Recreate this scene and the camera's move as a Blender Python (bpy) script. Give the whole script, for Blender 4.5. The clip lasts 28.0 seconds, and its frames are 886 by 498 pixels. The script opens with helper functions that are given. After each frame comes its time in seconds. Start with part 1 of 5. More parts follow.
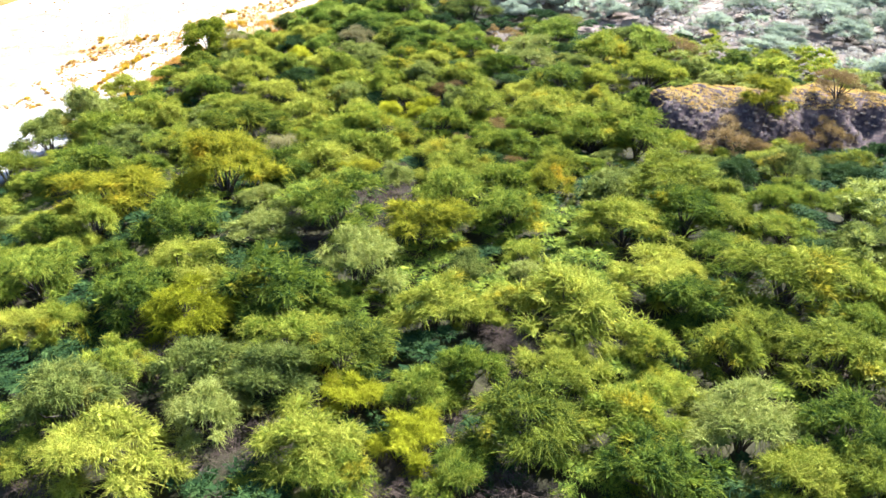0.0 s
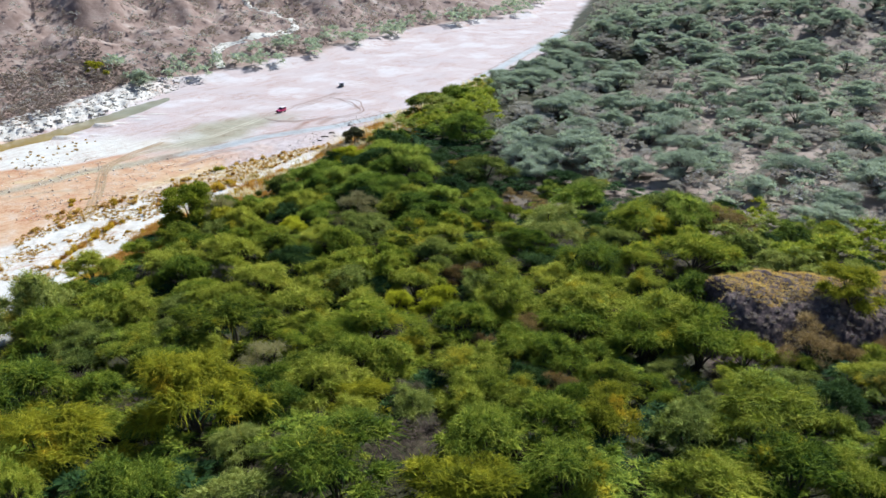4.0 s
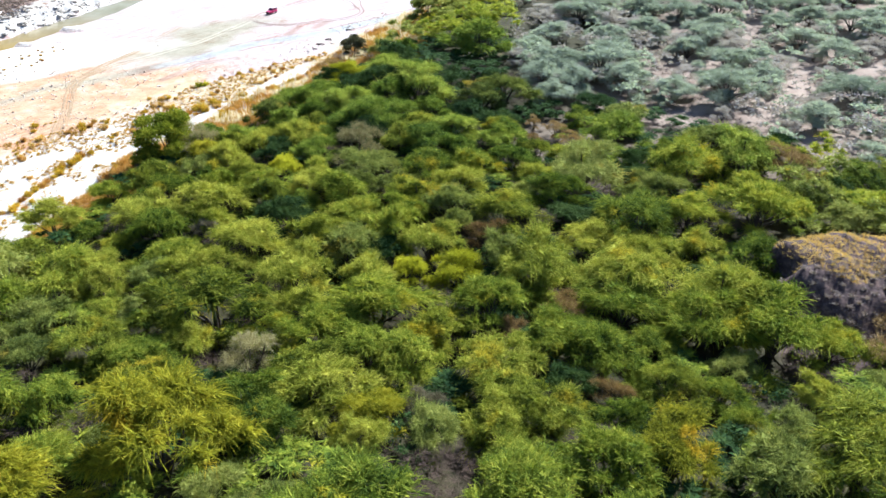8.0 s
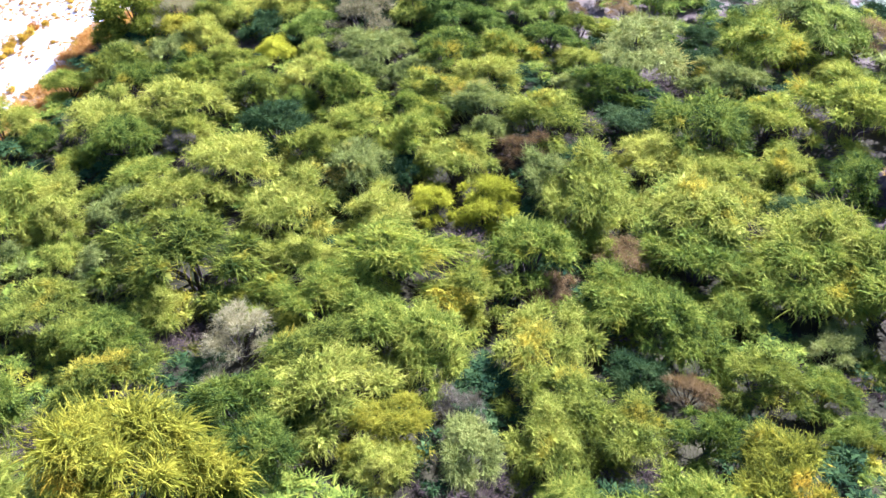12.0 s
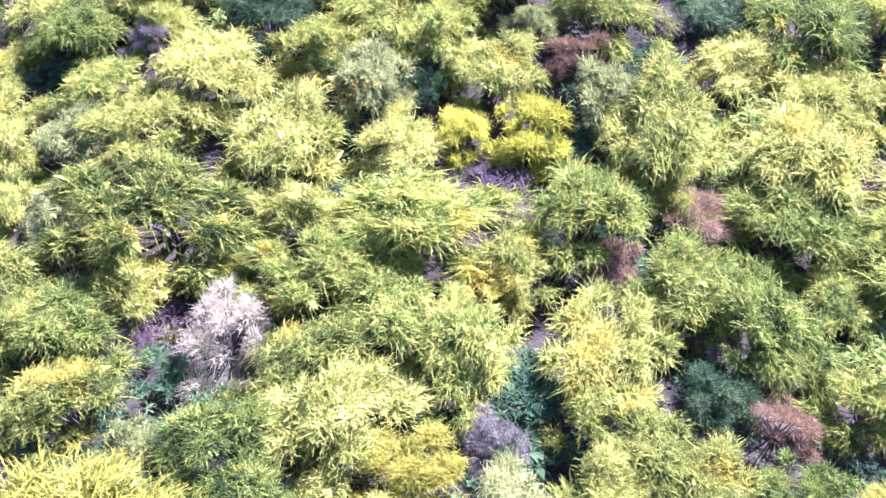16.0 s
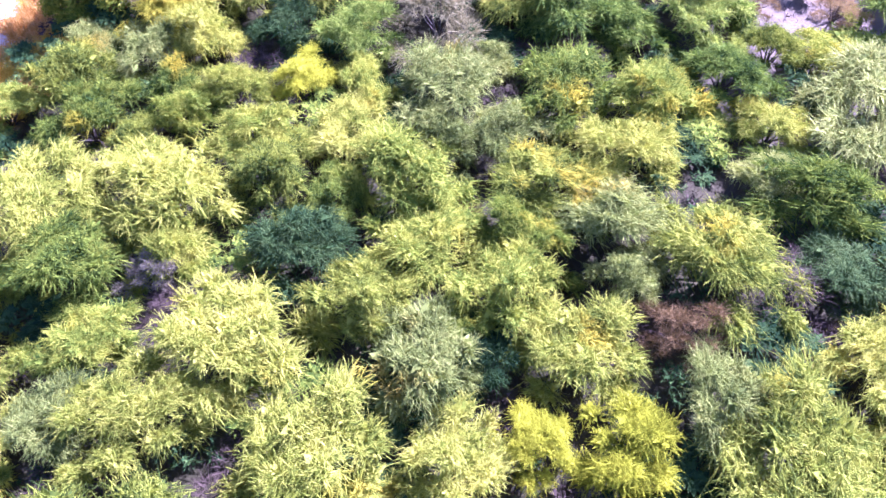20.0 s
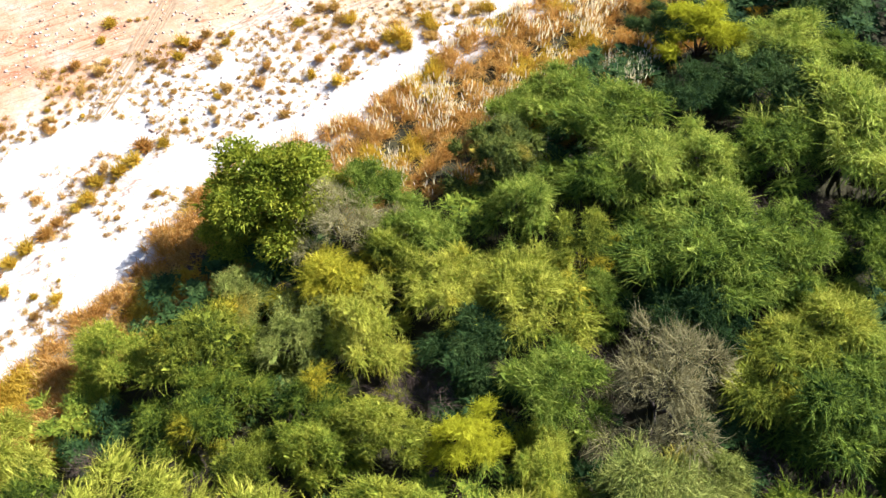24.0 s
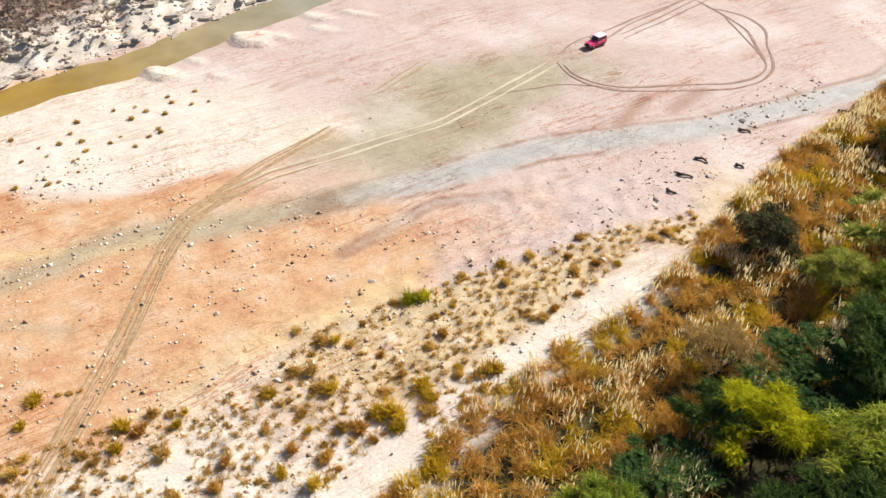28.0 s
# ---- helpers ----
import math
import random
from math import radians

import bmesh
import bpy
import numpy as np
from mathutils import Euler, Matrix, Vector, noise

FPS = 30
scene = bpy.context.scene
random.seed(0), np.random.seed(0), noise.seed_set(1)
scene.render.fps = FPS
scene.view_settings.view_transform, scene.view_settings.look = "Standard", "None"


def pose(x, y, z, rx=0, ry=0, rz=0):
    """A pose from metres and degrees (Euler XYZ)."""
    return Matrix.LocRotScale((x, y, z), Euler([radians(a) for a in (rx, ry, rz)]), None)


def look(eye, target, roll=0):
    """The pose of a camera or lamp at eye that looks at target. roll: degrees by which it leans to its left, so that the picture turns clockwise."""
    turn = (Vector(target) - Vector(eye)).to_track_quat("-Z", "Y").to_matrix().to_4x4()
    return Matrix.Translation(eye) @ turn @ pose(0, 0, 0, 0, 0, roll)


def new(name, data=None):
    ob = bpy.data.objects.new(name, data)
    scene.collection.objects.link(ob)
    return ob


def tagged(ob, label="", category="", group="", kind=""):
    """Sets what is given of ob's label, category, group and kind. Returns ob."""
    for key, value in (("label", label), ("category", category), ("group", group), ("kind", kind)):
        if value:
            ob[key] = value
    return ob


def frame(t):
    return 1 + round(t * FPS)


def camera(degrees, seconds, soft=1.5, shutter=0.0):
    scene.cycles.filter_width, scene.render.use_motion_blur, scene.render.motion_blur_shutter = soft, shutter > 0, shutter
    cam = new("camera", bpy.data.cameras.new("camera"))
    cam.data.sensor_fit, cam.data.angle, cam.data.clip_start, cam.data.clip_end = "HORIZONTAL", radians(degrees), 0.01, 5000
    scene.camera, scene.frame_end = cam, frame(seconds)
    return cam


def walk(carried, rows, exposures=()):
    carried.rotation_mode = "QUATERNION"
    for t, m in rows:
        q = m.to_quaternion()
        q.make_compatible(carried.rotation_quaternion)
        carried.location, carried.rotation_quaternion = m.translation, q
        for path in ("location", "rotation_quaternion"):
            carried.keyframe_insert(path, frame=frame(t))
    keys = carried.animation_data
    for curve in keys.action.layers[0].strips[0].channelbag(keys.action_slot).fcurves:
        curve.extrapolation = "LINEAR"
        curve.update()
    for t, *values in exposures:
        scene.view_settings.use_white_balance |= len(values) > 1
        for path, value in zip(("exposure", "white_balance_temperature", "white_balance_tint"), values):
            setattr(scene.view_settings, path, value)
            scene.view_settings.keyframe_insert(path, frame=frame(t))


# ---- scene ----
# seconds, place in metres, yaw, pitch and roll in degrees
PATH = [
    (0, 0.02, -0.00, 64.34, 0.64, -30.52, -0.25),
    (0.5, -0.56, 3.93, 64.19, 0.51, -28.27, -0.09),
    (1, -1.18, 7.76, 64.08, 0.34, -26.23, 0.06),
    (1.5, -1.90, 11.52, 64.02, 0.18, -24.57, 0.10),
    (2, -2.62, 15.17, 64.00, 0.05, -22.96, 0.09),
    (2.5, -3.20, 18.64, 63.99, -0.03, -22.17, 0.13),
    (3, -3.65, 21.99, 64.00, -0.05, -22.18, 0.13),
    (3.5, -4.07, 25.24, 64.03, -0.06, -22.23, 0.02),
    (5.5, -4.74, 36.62, 64.25, -0.00, -23.80, -0.06),
    (6, -5.05, 39.60, 64.34, 0.01, -25.01, -0.06),
    (6.5, -5.48, 42.57, 64.41, 0.06, -26.22, -0.08),
    (7, -6.01, 45.52, 64.43, -0.02, -27.39, 0.03),
    (7.5, -6.55, 48.51, 64.42, -0.08, -28.59, 0.14),
    (8, -7.02, 51.56, 64.44, -0.10, -29.83, 0.16),
    (8.5, -7.44, 54.66, 64.52, -0.11, -31.10, 0.20),
    (9, -7.80, 57.76, 64.57, -0.09, -32.36, 0.17),
    (9.5, -8.13, 60.88, 64.56, -0.07, -33.64, 0.19),
    (10, -8.42, 63.99, 64.47, -0.03, -34.90, 0.17),
    (10.5, -8.64, 67.04, 64.40, 0.08, -36.18, 0.05),
    (11, -8.89, 70.02, 64.31, 0.19, -37.77, -0.08),
    (11.5, -9.15, 72.95, 64.23, 0.29, -39.90, -0.12),
    (12, -9.51, 75.84, 64.07, 0.32, -42.04, -0.16),
    (12.5, -9.87, 78.78, 63.77, 0.34, -44.11, -0.11),
    (14.5, -10.76, 88.12, 61.14, 0.94, -50.31, 0.48),
    (15, -10.96, 91.13, 61.35, 1.16, -52.49, 0.29),
    (15.5, -11.17, 94.26, 61.60, 1.40, -54.69, 0.02),
    (16, -11.40, 97.55, 61.79, 1.63, -55.99, -0.18),
    (16.5, -11.75, 100.93, 61.90, 1.68, -56.28, -0.27),
    (17, -12.25, 104.38, 62.00, 1.63, -56.38, -0.25),
    (17.5, -12.81, 107.88, 62.12, 1.60, -56.54, -0.10),
    (18, -13.44, 111.47, 62.31, 1.52, -56.79, 0.03),
    (18.5, -14.04, 115.11, 62.43, 2.06, -56.98, 0.05),
    (19, -14.61, 118.73, 62.41, 2.74, -57.12, 0.09),
    (19.5, -15.12, 122.25, 62.25, 3.63, -57.18, 0.04),
    (20, -15.72, 125.69, 61.88, 4.73, -57.04, 0.01),
    (20.5, -16.45, 129.06, 61.25, 6.96, -56.62, -0.08),
    (21, -17.36, 132.31, 60.50, 9.96, -56.00, -0.11),
    (21.5, -18.31, 135.53, 59.81, 12.85, -55.41, 0.03),
    (23.5, -22.69, 150.75, 60.18, 22.72, -55.22, -0.31),
    (24, -24.20, 154.22, 60.22, 22.48, -52.30, -0.38),
    (24.5, -25.79, 157.60, 60.23, 22.24, -48.07, -0.37),
    (25, -27.40, 160.80, 60.18, 21.98, -44.75, -0.30),
    (25.5, -29.09, 163.84, 60.19, 21.71, -42.10, -0.17),
    (26, -30.76, 166.72, 60.23, 21.47, -40.03, 0.02),
    (26.5, -32.20, 169.49, 60.31, 21.36, -39.75, 0.15),
    (27, -33.57, 172.19, 60.31, 21.34, -39.74, 0.19),
    (27.5, -34.90, 174.80, 60.35, 21.14, -39.73, 0.23),
    (28, -36.16, 177.28, 60.47, 19.92, -39.79, 0.37),
]
cam = camera(54.41, 28.0, 1.5)


def aim(x, y, z, yaw, pitch, roll):
    a, p = radians(yaw), radians(pitch)
    return look((x, y, z), (x - math.sin(a) * math.cos(p), y + math.cos(a) * math.cos(p), z + math.sin(p)), roll)


EXPOSURES = [(0, 2.25, 5050, 12), (1.0, 1.35, 5100, 10), (2.0, 0.85, 5100, 8), (3.0, 0.75, 5000, 6), (5.5, 0.9, 5000, 6), (8.0, 1.4, 5000, 8), (9.0, 1.65, 5100, 8), (9.6, 1.75, 4950, 12), (12.5, 2.45, 4550, 38), (14.5, 3.1, 4420, 66), (18.0, 3.1, 4420, 68), (20.0, 2.8, 4450, 60), (21.5, 2.2, 4650, 38), (23.5, 1.6, 5150, 14), (26.0, 0.93, 5850, 14), (28.0, 0.75, 6200, 12)]
walk(cam, [(r[0], aim(*r[1:])) for r in PATH], EXPOSURES)

# ---- light ----
SUN_TURN, SUN_HEIGHT = 36.0, 39.0   # degrees clockwise from +y, and above the horizon
world = bpy.data.worlds.new("sky")
scene.world = world
world.use_nodes = True
wn = world.node_tree
sky = wn.nodes.new("ShaderNodeTexSky")
sky.sky_type, sky.sun_disc = "NISHITA", False
sky.sun_elevation, sky.sun_rotation = radians(SUN_HEIGHT), radians(SUN_TURN)
sky.dust_density, sky.air_density = 1.0, 1.0
wn.links.new(sky.outputs[0], wn.nodes["Background"].inputs[0])
wn.nodes["Background"].inputs[1].default_value = 0.055
sun_data = bpy.data.lights.new("sun", "SUN")
sun_data.energy, sun_data.angle, sun_data.color = 5.0, radians(0.6), (1.0, 0.92, 0.78)
sun = new("sun", sun_data)
s_a, s_h = radians(SUN_TURN), radians(SUN_HEIGHT)
sun.matrix_world = look((200 * math.sin(s_a), 200 * math.cos(s_a), 140), (200 * math.sin(s_a) - math.sin(s_a) * math.cos(s_h), 200 * math.cos(s_a) - math.cos(s_a) * math.cos(s_h), 140 - math.sin(s_h)))


# ---- materials ----
class Mat:
    """Short hand for a node material."""

    def __init__(self, name, rough=0.9, spec=0.3):
        self.m = bpy.data.materials.new(name)
        self.m.use_nodes = True
        self.t = self.m.node_tree
        self.b = self.t.nodes["Principled BSDF"]
        self.b.inputs["Roughness"].default_value = rough
        self.b.inputs["Specular IOR Level"].default_value = spec

    def node(self, kind, **kw):
        n = self.t.nodes.new("ShaderNode" + kind)
        for k, v in kw.items():
            if k == "operation":
                n.operation = v
            elif k == "blend":
                n.blend_type = v
            elif k == "data":
                n.data_type = v
            elif k == "attr":
                n.attribute_name = v
        return n

    def link(self, a, b):
        self.t.links.new(a, b)

    def pos(self):
        return self.node("NewGeometry").outputs["Position"]

    def noise(self, scale, detail=4.0, rough=0.55, vec=None, dist=0.0):
        n = self.node("TexNoise")
        n.inputs["Scale"].default_value, n.inputs["Detail"].default_value = scale, detail
        n.inputs["Roughness"].default_value, n.inputs["Distortion"].default_value = rough, dist
        self.link(vec or self.pos(), n.inputs["Vector"])
        return n.outputs["Fac"]

    def ramp(self, fac, *stops):
        r = self.node("ValToRGB")
        e = r.color_ramp.elements
        e[0].position, e[0].color = stops[0][0], (*stops[0][1], 1)
        e[1].position, e[1].color = stops[-1][0], (*stops[-1][1], 1)
        for p, c in stops[1:-1]:
            k = e.new(p)
            k.color = (*c, 1)
        self.link(fac, r.inputs[0])
        return r.outputs[0]

    def span(self, fac, lo, hi, a=0.0, b=1.0):
        m = self.node("MapRange")
        for k, v in zip(("From Min", "From Max", "To Min", "To Max"), (lo, hi, a, b)):
            m.inputs[k].default_value = v
        self.link(fac, m.inputs["Value"])
        return m.outputs[0]

    def mix(self, fac, a, b, blend="MIX"):
        m = self.node("Mix", data="RGBA", blend=blend)
        for sock, v in ((m.inputs[0], fac), (m.inputs[6], a), (m.inputs[7], b)):
            if isinstance(v, (int, float)):
                sock.default_value = v
            elif isinstance(v, tuple):
                sock.default_value = (*v, 1)
            else:
                self.link(v, sock)
        return m.outputs[2]

    def math(self, op, a, b):
        m = self.node("Math", operation=op)
        for sock, v in zip(m.inputs, (a, b)):
            if isinstance(v, (int, float)):
                sock.default_value = v
            else:
                self.link(v, sock)
        return m.outputs[0]

    def attr(self, name):
        return self.node("Attribute", attr=name).outputs["Fac"]

    def colour(self, c):
        if isinstance(c, tuple):
            self.b.inputs["Base Color"].default_value = (*c, 1)
        else:
            self.link(c, self.b.inputs["Base Color"])
        return self

    def bump(self, h, strength=0.4, dist=0.1):
        n = self.node("Bump")
        n.inputs["Strength"].default_value, n.inputs["Distance"].default_value = strength, dist
        self.link(h, n.inputs["Height"])
        self.link(n.outputs[0], self.b.inputs["Normal"])
        return self


def leaf(name, dark, mid, light, glow=0.4, bloom=None):
    """Foliage: colour varies from plant to plant, from spray to spray and in clumps; light passes through.
    bloom: colour of the clumps that stand in flower."""
    k = Mat(name, 0.8, 0.06)
    own = k.node("ObjectInfo").outputs["Random"]
    isl = k.node("NewGeometry").outputs["Random Per Island"]
    clump = k.noise(0.45, 2.0)
    f = k.math("ADD", k.math("MULTIPLY", isl, 0.36), k.math("MULTIPLY", clump, 0.64))
    f = k.math("ADD", f, k.span(own, 0, 1, -0.16, 0.16))
    c = k.ramp(f, (0.2, dark), (0.5, mid), (0.85, light))
    if bloom:
        c = k.mix(k.math("MULTIPLY", k.span(k.noise(0.16, 3.0, 0.6), 0.6, 0.7), k.span(isl, 0.1, 0.6)), c, bloom)
    k.colour(c)
    tr = k.node("BsdfTranslucent")
    k.link(k.mix(1.0, c, (1.0, 1.0, 0.65), "MULTIPLY"), tr.inputs[0])
    mx = k.node("MixShader")
    mx.inputs[0].default_value = glow
    k.link(k.b.outputs[0], mx.inputs[1])
    k.link(tr.outputs[0], mx.inputs[2])
    k.link(mx.outputs[0], k.t.nodes["Material Output"].inputs[0])
    return k.m


LEAF = {
    "green": leaf("mesquite_green", (0.03, 0.062, 0.011), (0.222, 0.275, 0.024), (0.60, 0.57, 0.06), 0.32, (0.60, 0.48, 0.02)),
    "fresh": leaf("mesquite_fresh_green", (0.032, 0.064, 0.012), (0.23, 0.30, 0.033), (0.61, 0.62, 0.10), 0.36),
    "lime": leaf("mesquite_lime", (0.06, 0.09, 0.013), (0.32, 0.345, 0.03), (0.70, 0.64, 0.09), 0.32, (0.68, 0.54, 0.03)),
    "yellow": leaf("mesquite_yellow", (0.17, 0.18, 0.006), (0.48, 0.47, 0.012), (0.72, 0.68, 0.035), 0.42),
    # dark trees, and the shaded tone of bushes and trees in deep gaps
    "dark": leaf("dark_and_shaded_green_leaf", (0.018, 0.042, 0.014), (0.055, 0.095, 0.022), (0.15, 0.20, 0.05), 0.2),
    "broad": leaf("broad_dark_leaf", (0.04, 0.065, 0.008), (0.18, 0.215, 0.014), (0.46, 0.44, 0.035), 0.34),
    "olive": leaf("dusty_olive_leaf", (0.06, 0.085, 0.02), (0.25, 0.28, 0.05), (0.52, 0.51, 0.12), 0.28, (0.54, 0.40, 0.05)),
    "orange": leaf("orange_leaf", (0.10, 0.12, 0.012), (0.40, 0.38, 0.02), (0.72, 0.60, 0.04), 0.38, (0.70, 0.48, 0.02)),
    "dry": leaf("dry_brown_twigs", (0.13, 0.08, 0.03), (0.27, 0.175, 0.065), (0.43, 0.30, 0.13), 0.25),
    # brown twigs, darkened to put the gaps' shade into the thicket
    "thicket": leaf("shade_dark_thicket_twigs", (0.035, 0.024, 0.018), (0.08, 0.055, 0.04), (0.15, 0.105, 0.07), 0.1),
    "drab": leaf("drab_olive_leaf", (0.025, 0.026, 0.012), (0.07, 0.068, 0.03), (0.16, 0.145, 0.065), 0.15),
    "grey": leaf("bare_grey_twigs", (0.08, 0.068, 0.045), (0.19, 0.158, 0.10), (0.33, 0.275, 0.175), 0.2),
    "pale": leaf("pale_dusty_twigs", (0.14, 0.12, 0.05), (0.31, 0.265, 0.115), (0.50, 0.43, 0.20), 0.25),
    "straw": leaf("straw_blades", (0.27, 0.115, 0.022), (0.56, 0.31, 0.068), (0.73, 0.50, 0.18), 0.35),
    "plume": leaf("pale_plume", (0.60, 0.47, 0.33), (0.76, 0.64, 0.49), (0.85, 0.76, 0.62), 0.4),
    "tuft": leaf("dry_tuft_blades", (0.32, 0.18, 0.05), (0.60, 0.39, 0.11), (0.76, 0.56, 0.21), 0.4),
    "gold": leaf("golden_green_blades", (0.30, 0.185, 0.014), (0.60, 0.41, 0.035), (0.75, 0.55, 0.07), 0.35),
    # purple-tan scrub of the bluff, light enough to hold the far bank's haze
    "pale_brown": leaf("pale_brown_scrub", (0.21, 0.16, 0.135), (0.33, 0.26, 0.225), (0.46, 0.38, 0.335), 0.25),
    # distant scrub: the haze is mixed into these two pale leaf colours
    "dusty_green": leaf("haze_paled_green_leaf", (0.28, 0.32, 0.26), (0.44, 0.48, 0.40), (0.58, 0.61, 0.53), 0.5),
    "dusty_grey": leaf("haze_paled_grey_scrub", (0.36, 0.31, 0.285), (0.51, 0.455, 0.425), (0.62, 0.57, 0.54), 0.3),
}

bark_k = Mat("dark_bark", 0.95, 0.1)
bark_k.colour(bark_k.ramp(bark_k.noise(6.0), (0.3, (0.045, 0.035, 0.028)), (0.7, (0.13, 0.10, 0.08)))).bump(bark_k.noise(14.0), 0.6, 0.05)
BARK = bark_k.m


def ground_material():
    k = Mat("river_sand_and_soil", 0.95, 0.15)
    big, mid, fine = k.noise(0.05, 3.0), k.noise(0.35, 5.0), k.noise(4.0, 6.0)
    # dry bed: pink silt and pale sand
    c = k.ramp(big, (0.35, (0.52, 0.43, 0.40)), (0.5, (0.52, 0.41, 0.37)), (0.62, (0.60, 0.525, 0.495)))
    c = k.mix(k.attr("orange"), c, k.ramp(k.noise(0.22, 6.0, 0.65), (0.34, (0.47, 0.25, 0.135)), (0.5, (0.55, 0.35, 0.20)), (0.66, (0.58, 0.43, 0.31))))
    c = k.mix(k.attr("cream"), c, k.ramp(mid, (0.3, (0.56, 0.40, 0.20)), (0.7, (0.62, 0.49, 0.30))))
    c = k.mix(k.attr("olive"), c, k.ramp(mid, (0.3, (0.32, 0.285, 0.195)), (0.7, (0.41, 0.36, 0.26))))
    c = k.mix(k.attr("grey"), c, k.ramp(mid, (0.3, (0.34, 0.335, 0.315)), (0.7, (0.47, 0.465, 0.45))))
    rim = k.math("MULTIPLY", k.math("MULTIPLY", k.span(k.attr("grey"), 0.1, 0.3), k.span(k.attr("grey"), 0.6, 0.4)), k.span(k.noise(0.12, 4.0), 0.45, 0.55))
    c = k.mix(rim, c, k.mix(1.0, c, (0.74, 0.62, 0.55), "MULTIPLY"))   # wet margin of the grey channel
    c = k.mix(k.attr("white"), c, k.ramp(mid, (0.3, (0.59, 0.525, 0.44)), (0.7, (0.68, 0.635, 0.565))))
    c = k.mix(k.attr("tan"), c, k.ramp(mid, (0.3, (0.42, 0.31, 0.18)), (0.5, (0.55, 0.44, 0.28)), (0.7, (0.64, 0.56, 0.44))))
    c = k.mix(k.attr("track"), c, k.mix(1.0, c, (0.88, 0.84, 0.76), "MULTIPLY"))
    c = k.mix(k.attr("damp"), c, k.mix(1.0, c, (0.70, 0.60, 0.52), "MULTIPLY"))
    turn = k.node("VectorRotate")
    turn.inputs["Axis"].default_value, turn.inputs["Angle"].default_value = (0, 0, 1), radians(-52)
    k.link(k.pos(), turn.inputs["Vector"])
    flow = k.node("VectorMath", operation="MULTIPLY")
    flow.inputs[1].default_value = (0.06, 0.5, 1.0)
    k.link(turn.outputs[0], flow.inputs[0])
    streak = k.noise(1.0, 6.0, 0.65, flow.outputs[0], 1.6)
    some = k.span(k.noise(0.09, 3.0), 0.42, 0.62)
    c = k.mix(k.math("MULTIPLY", k.span(streak, 0.5, 0.62), some), c, k.mix(1.0, c, (0.84, 0.76, 0.70), "MULTIPLY"))
    c = k.mix(k.math("MULTIPLY", k.span(streak, 0.42, 0.30), k.span(k.noise(0.13, 3.0), 0.4, 0.6)), c, k.mix(0.3, c, (0.62, 0.57, 0.50)))
    # thin winding rills and cracks of darker, redder silt
    bed = k.math("SUBTRACT", 1.0, k.attr("soil"))
    for size, band, tone in ((0.16, 0.012, (0.72, 0.52, 0.42)), (0.42, 0.014, (0.80, 0.62, 0.52))):
        near_mid = k.math("ABSOLUTE", k.math("SUBTRACT", k.noise(size * 2.2, 6.0, 0.6, flow.outputs[0], 2.4) if size < 0.2 else k.noise(size, 5.0, 0.6, None, 0.8), 0.5), 0)
        line = k.math("MULTIPLY", k.math("MULTIPLY", k.span(near_mid, band, band * 0.3), k.span(k.noise(0.07, 3.0, 0.5), 0.46, 0.6)), bed)
        c = k.mix(line, c, k.mix(1.0, c, tone, "MULTIPLY"))
    gravel = k.noise(1.3, 8.0, 0.75)
    c = k.mix(k.span(gravel, 0.56, 0.66), c, k.mix(1.0, c, (0.78, 0.72, 0.68), "MULTIPLY"))
    c = k.mix(k.span(gravel, 0.40, 0.32), c, k.mix(0.4, c, (0.68, 0.63, 0.56)))
    # brown soil taken down to near black, with the wood's shade in its colour
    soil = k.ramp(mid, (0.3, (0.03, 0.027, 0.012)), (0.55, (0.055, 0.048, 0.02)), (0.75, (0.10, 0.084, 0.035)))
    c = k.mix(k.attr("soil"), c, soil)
    # tan earth of slope and clearing, left paler to take in the far haze
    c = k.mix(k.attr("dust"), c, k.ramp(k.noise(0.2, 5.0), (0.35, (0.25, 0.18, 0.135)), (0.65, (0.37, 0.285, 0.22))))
    # bluff earth, its dark purple-brown including the shade on the face
    c = k.mix(k.attr("bluff"), c, k.ramp(k.noise(0.9, 6.0, 0.65), (0.34, (0.05, 0.035, 0.034)), (0.5, (0.11, 0.076, 0.068)), (0.68, (0.24, 0.16, 0.12))))
    rock = k.ramp(k.noise(0.12, 6.0, 0.65), (0.36, (0.20, 0.13, 0.10)), (0.52, (0.30, 0.21, 0.165)), (0.68, (0.44, 0.35, 0.29)))
    c = k.mix(k.attr("hill"), c, rock)
    c = k.mix(k.span(fine, 0.35, 0.7), c, k.mix(1.0, c, (0.82, 0.8, 0.78), "MULTIPLY"))
    relief = k.math("ADD", k.math("MULTIPLY", k.noise(0.6, 8.0, 0.65), 0.6), k.math("MULTIPLY", streak, 0.7))
    k.colour(c).bump(k.math("ADD", relief, k.math("MULTIPLY", fine, 0.2)), 0.6, 0.45)
    k.link(k.span(k.attr("grey"), 0.0, 1.0, 0.95, 0.5), k.b.inputs["Roughness"])
    return k.m


# ---- ground ----
EDGE_Y = [-200, 60, 130, 178, 197, 210, 218, 226, 240, 253, 278, 298, 350, 425, 537, 700, 1200]
EDGE_X = [-120, -92, -78, -67, -64, -55, -51.8, -49.5, -41, -35, -26, -15, 10, 47, 71, 112, 260]
FAR_Y = [-200, 100, 200, 258, 270, 282, 294, 339, 355, 401, 468, 537, 700, 1200]
FAR_X = [-260, -205, -160, -134, -126, -120.4, -114.5, -101, -83, -49, -16, 50, 92, 235]


def smooth(a, b, v):
    t = np.clip((v - a) / (b - a), 0, 1)
    return t * t * (3 - 2 * t)


def edge_x(y):
    return np.interp(y, EDGE_Y, EDGE_X)


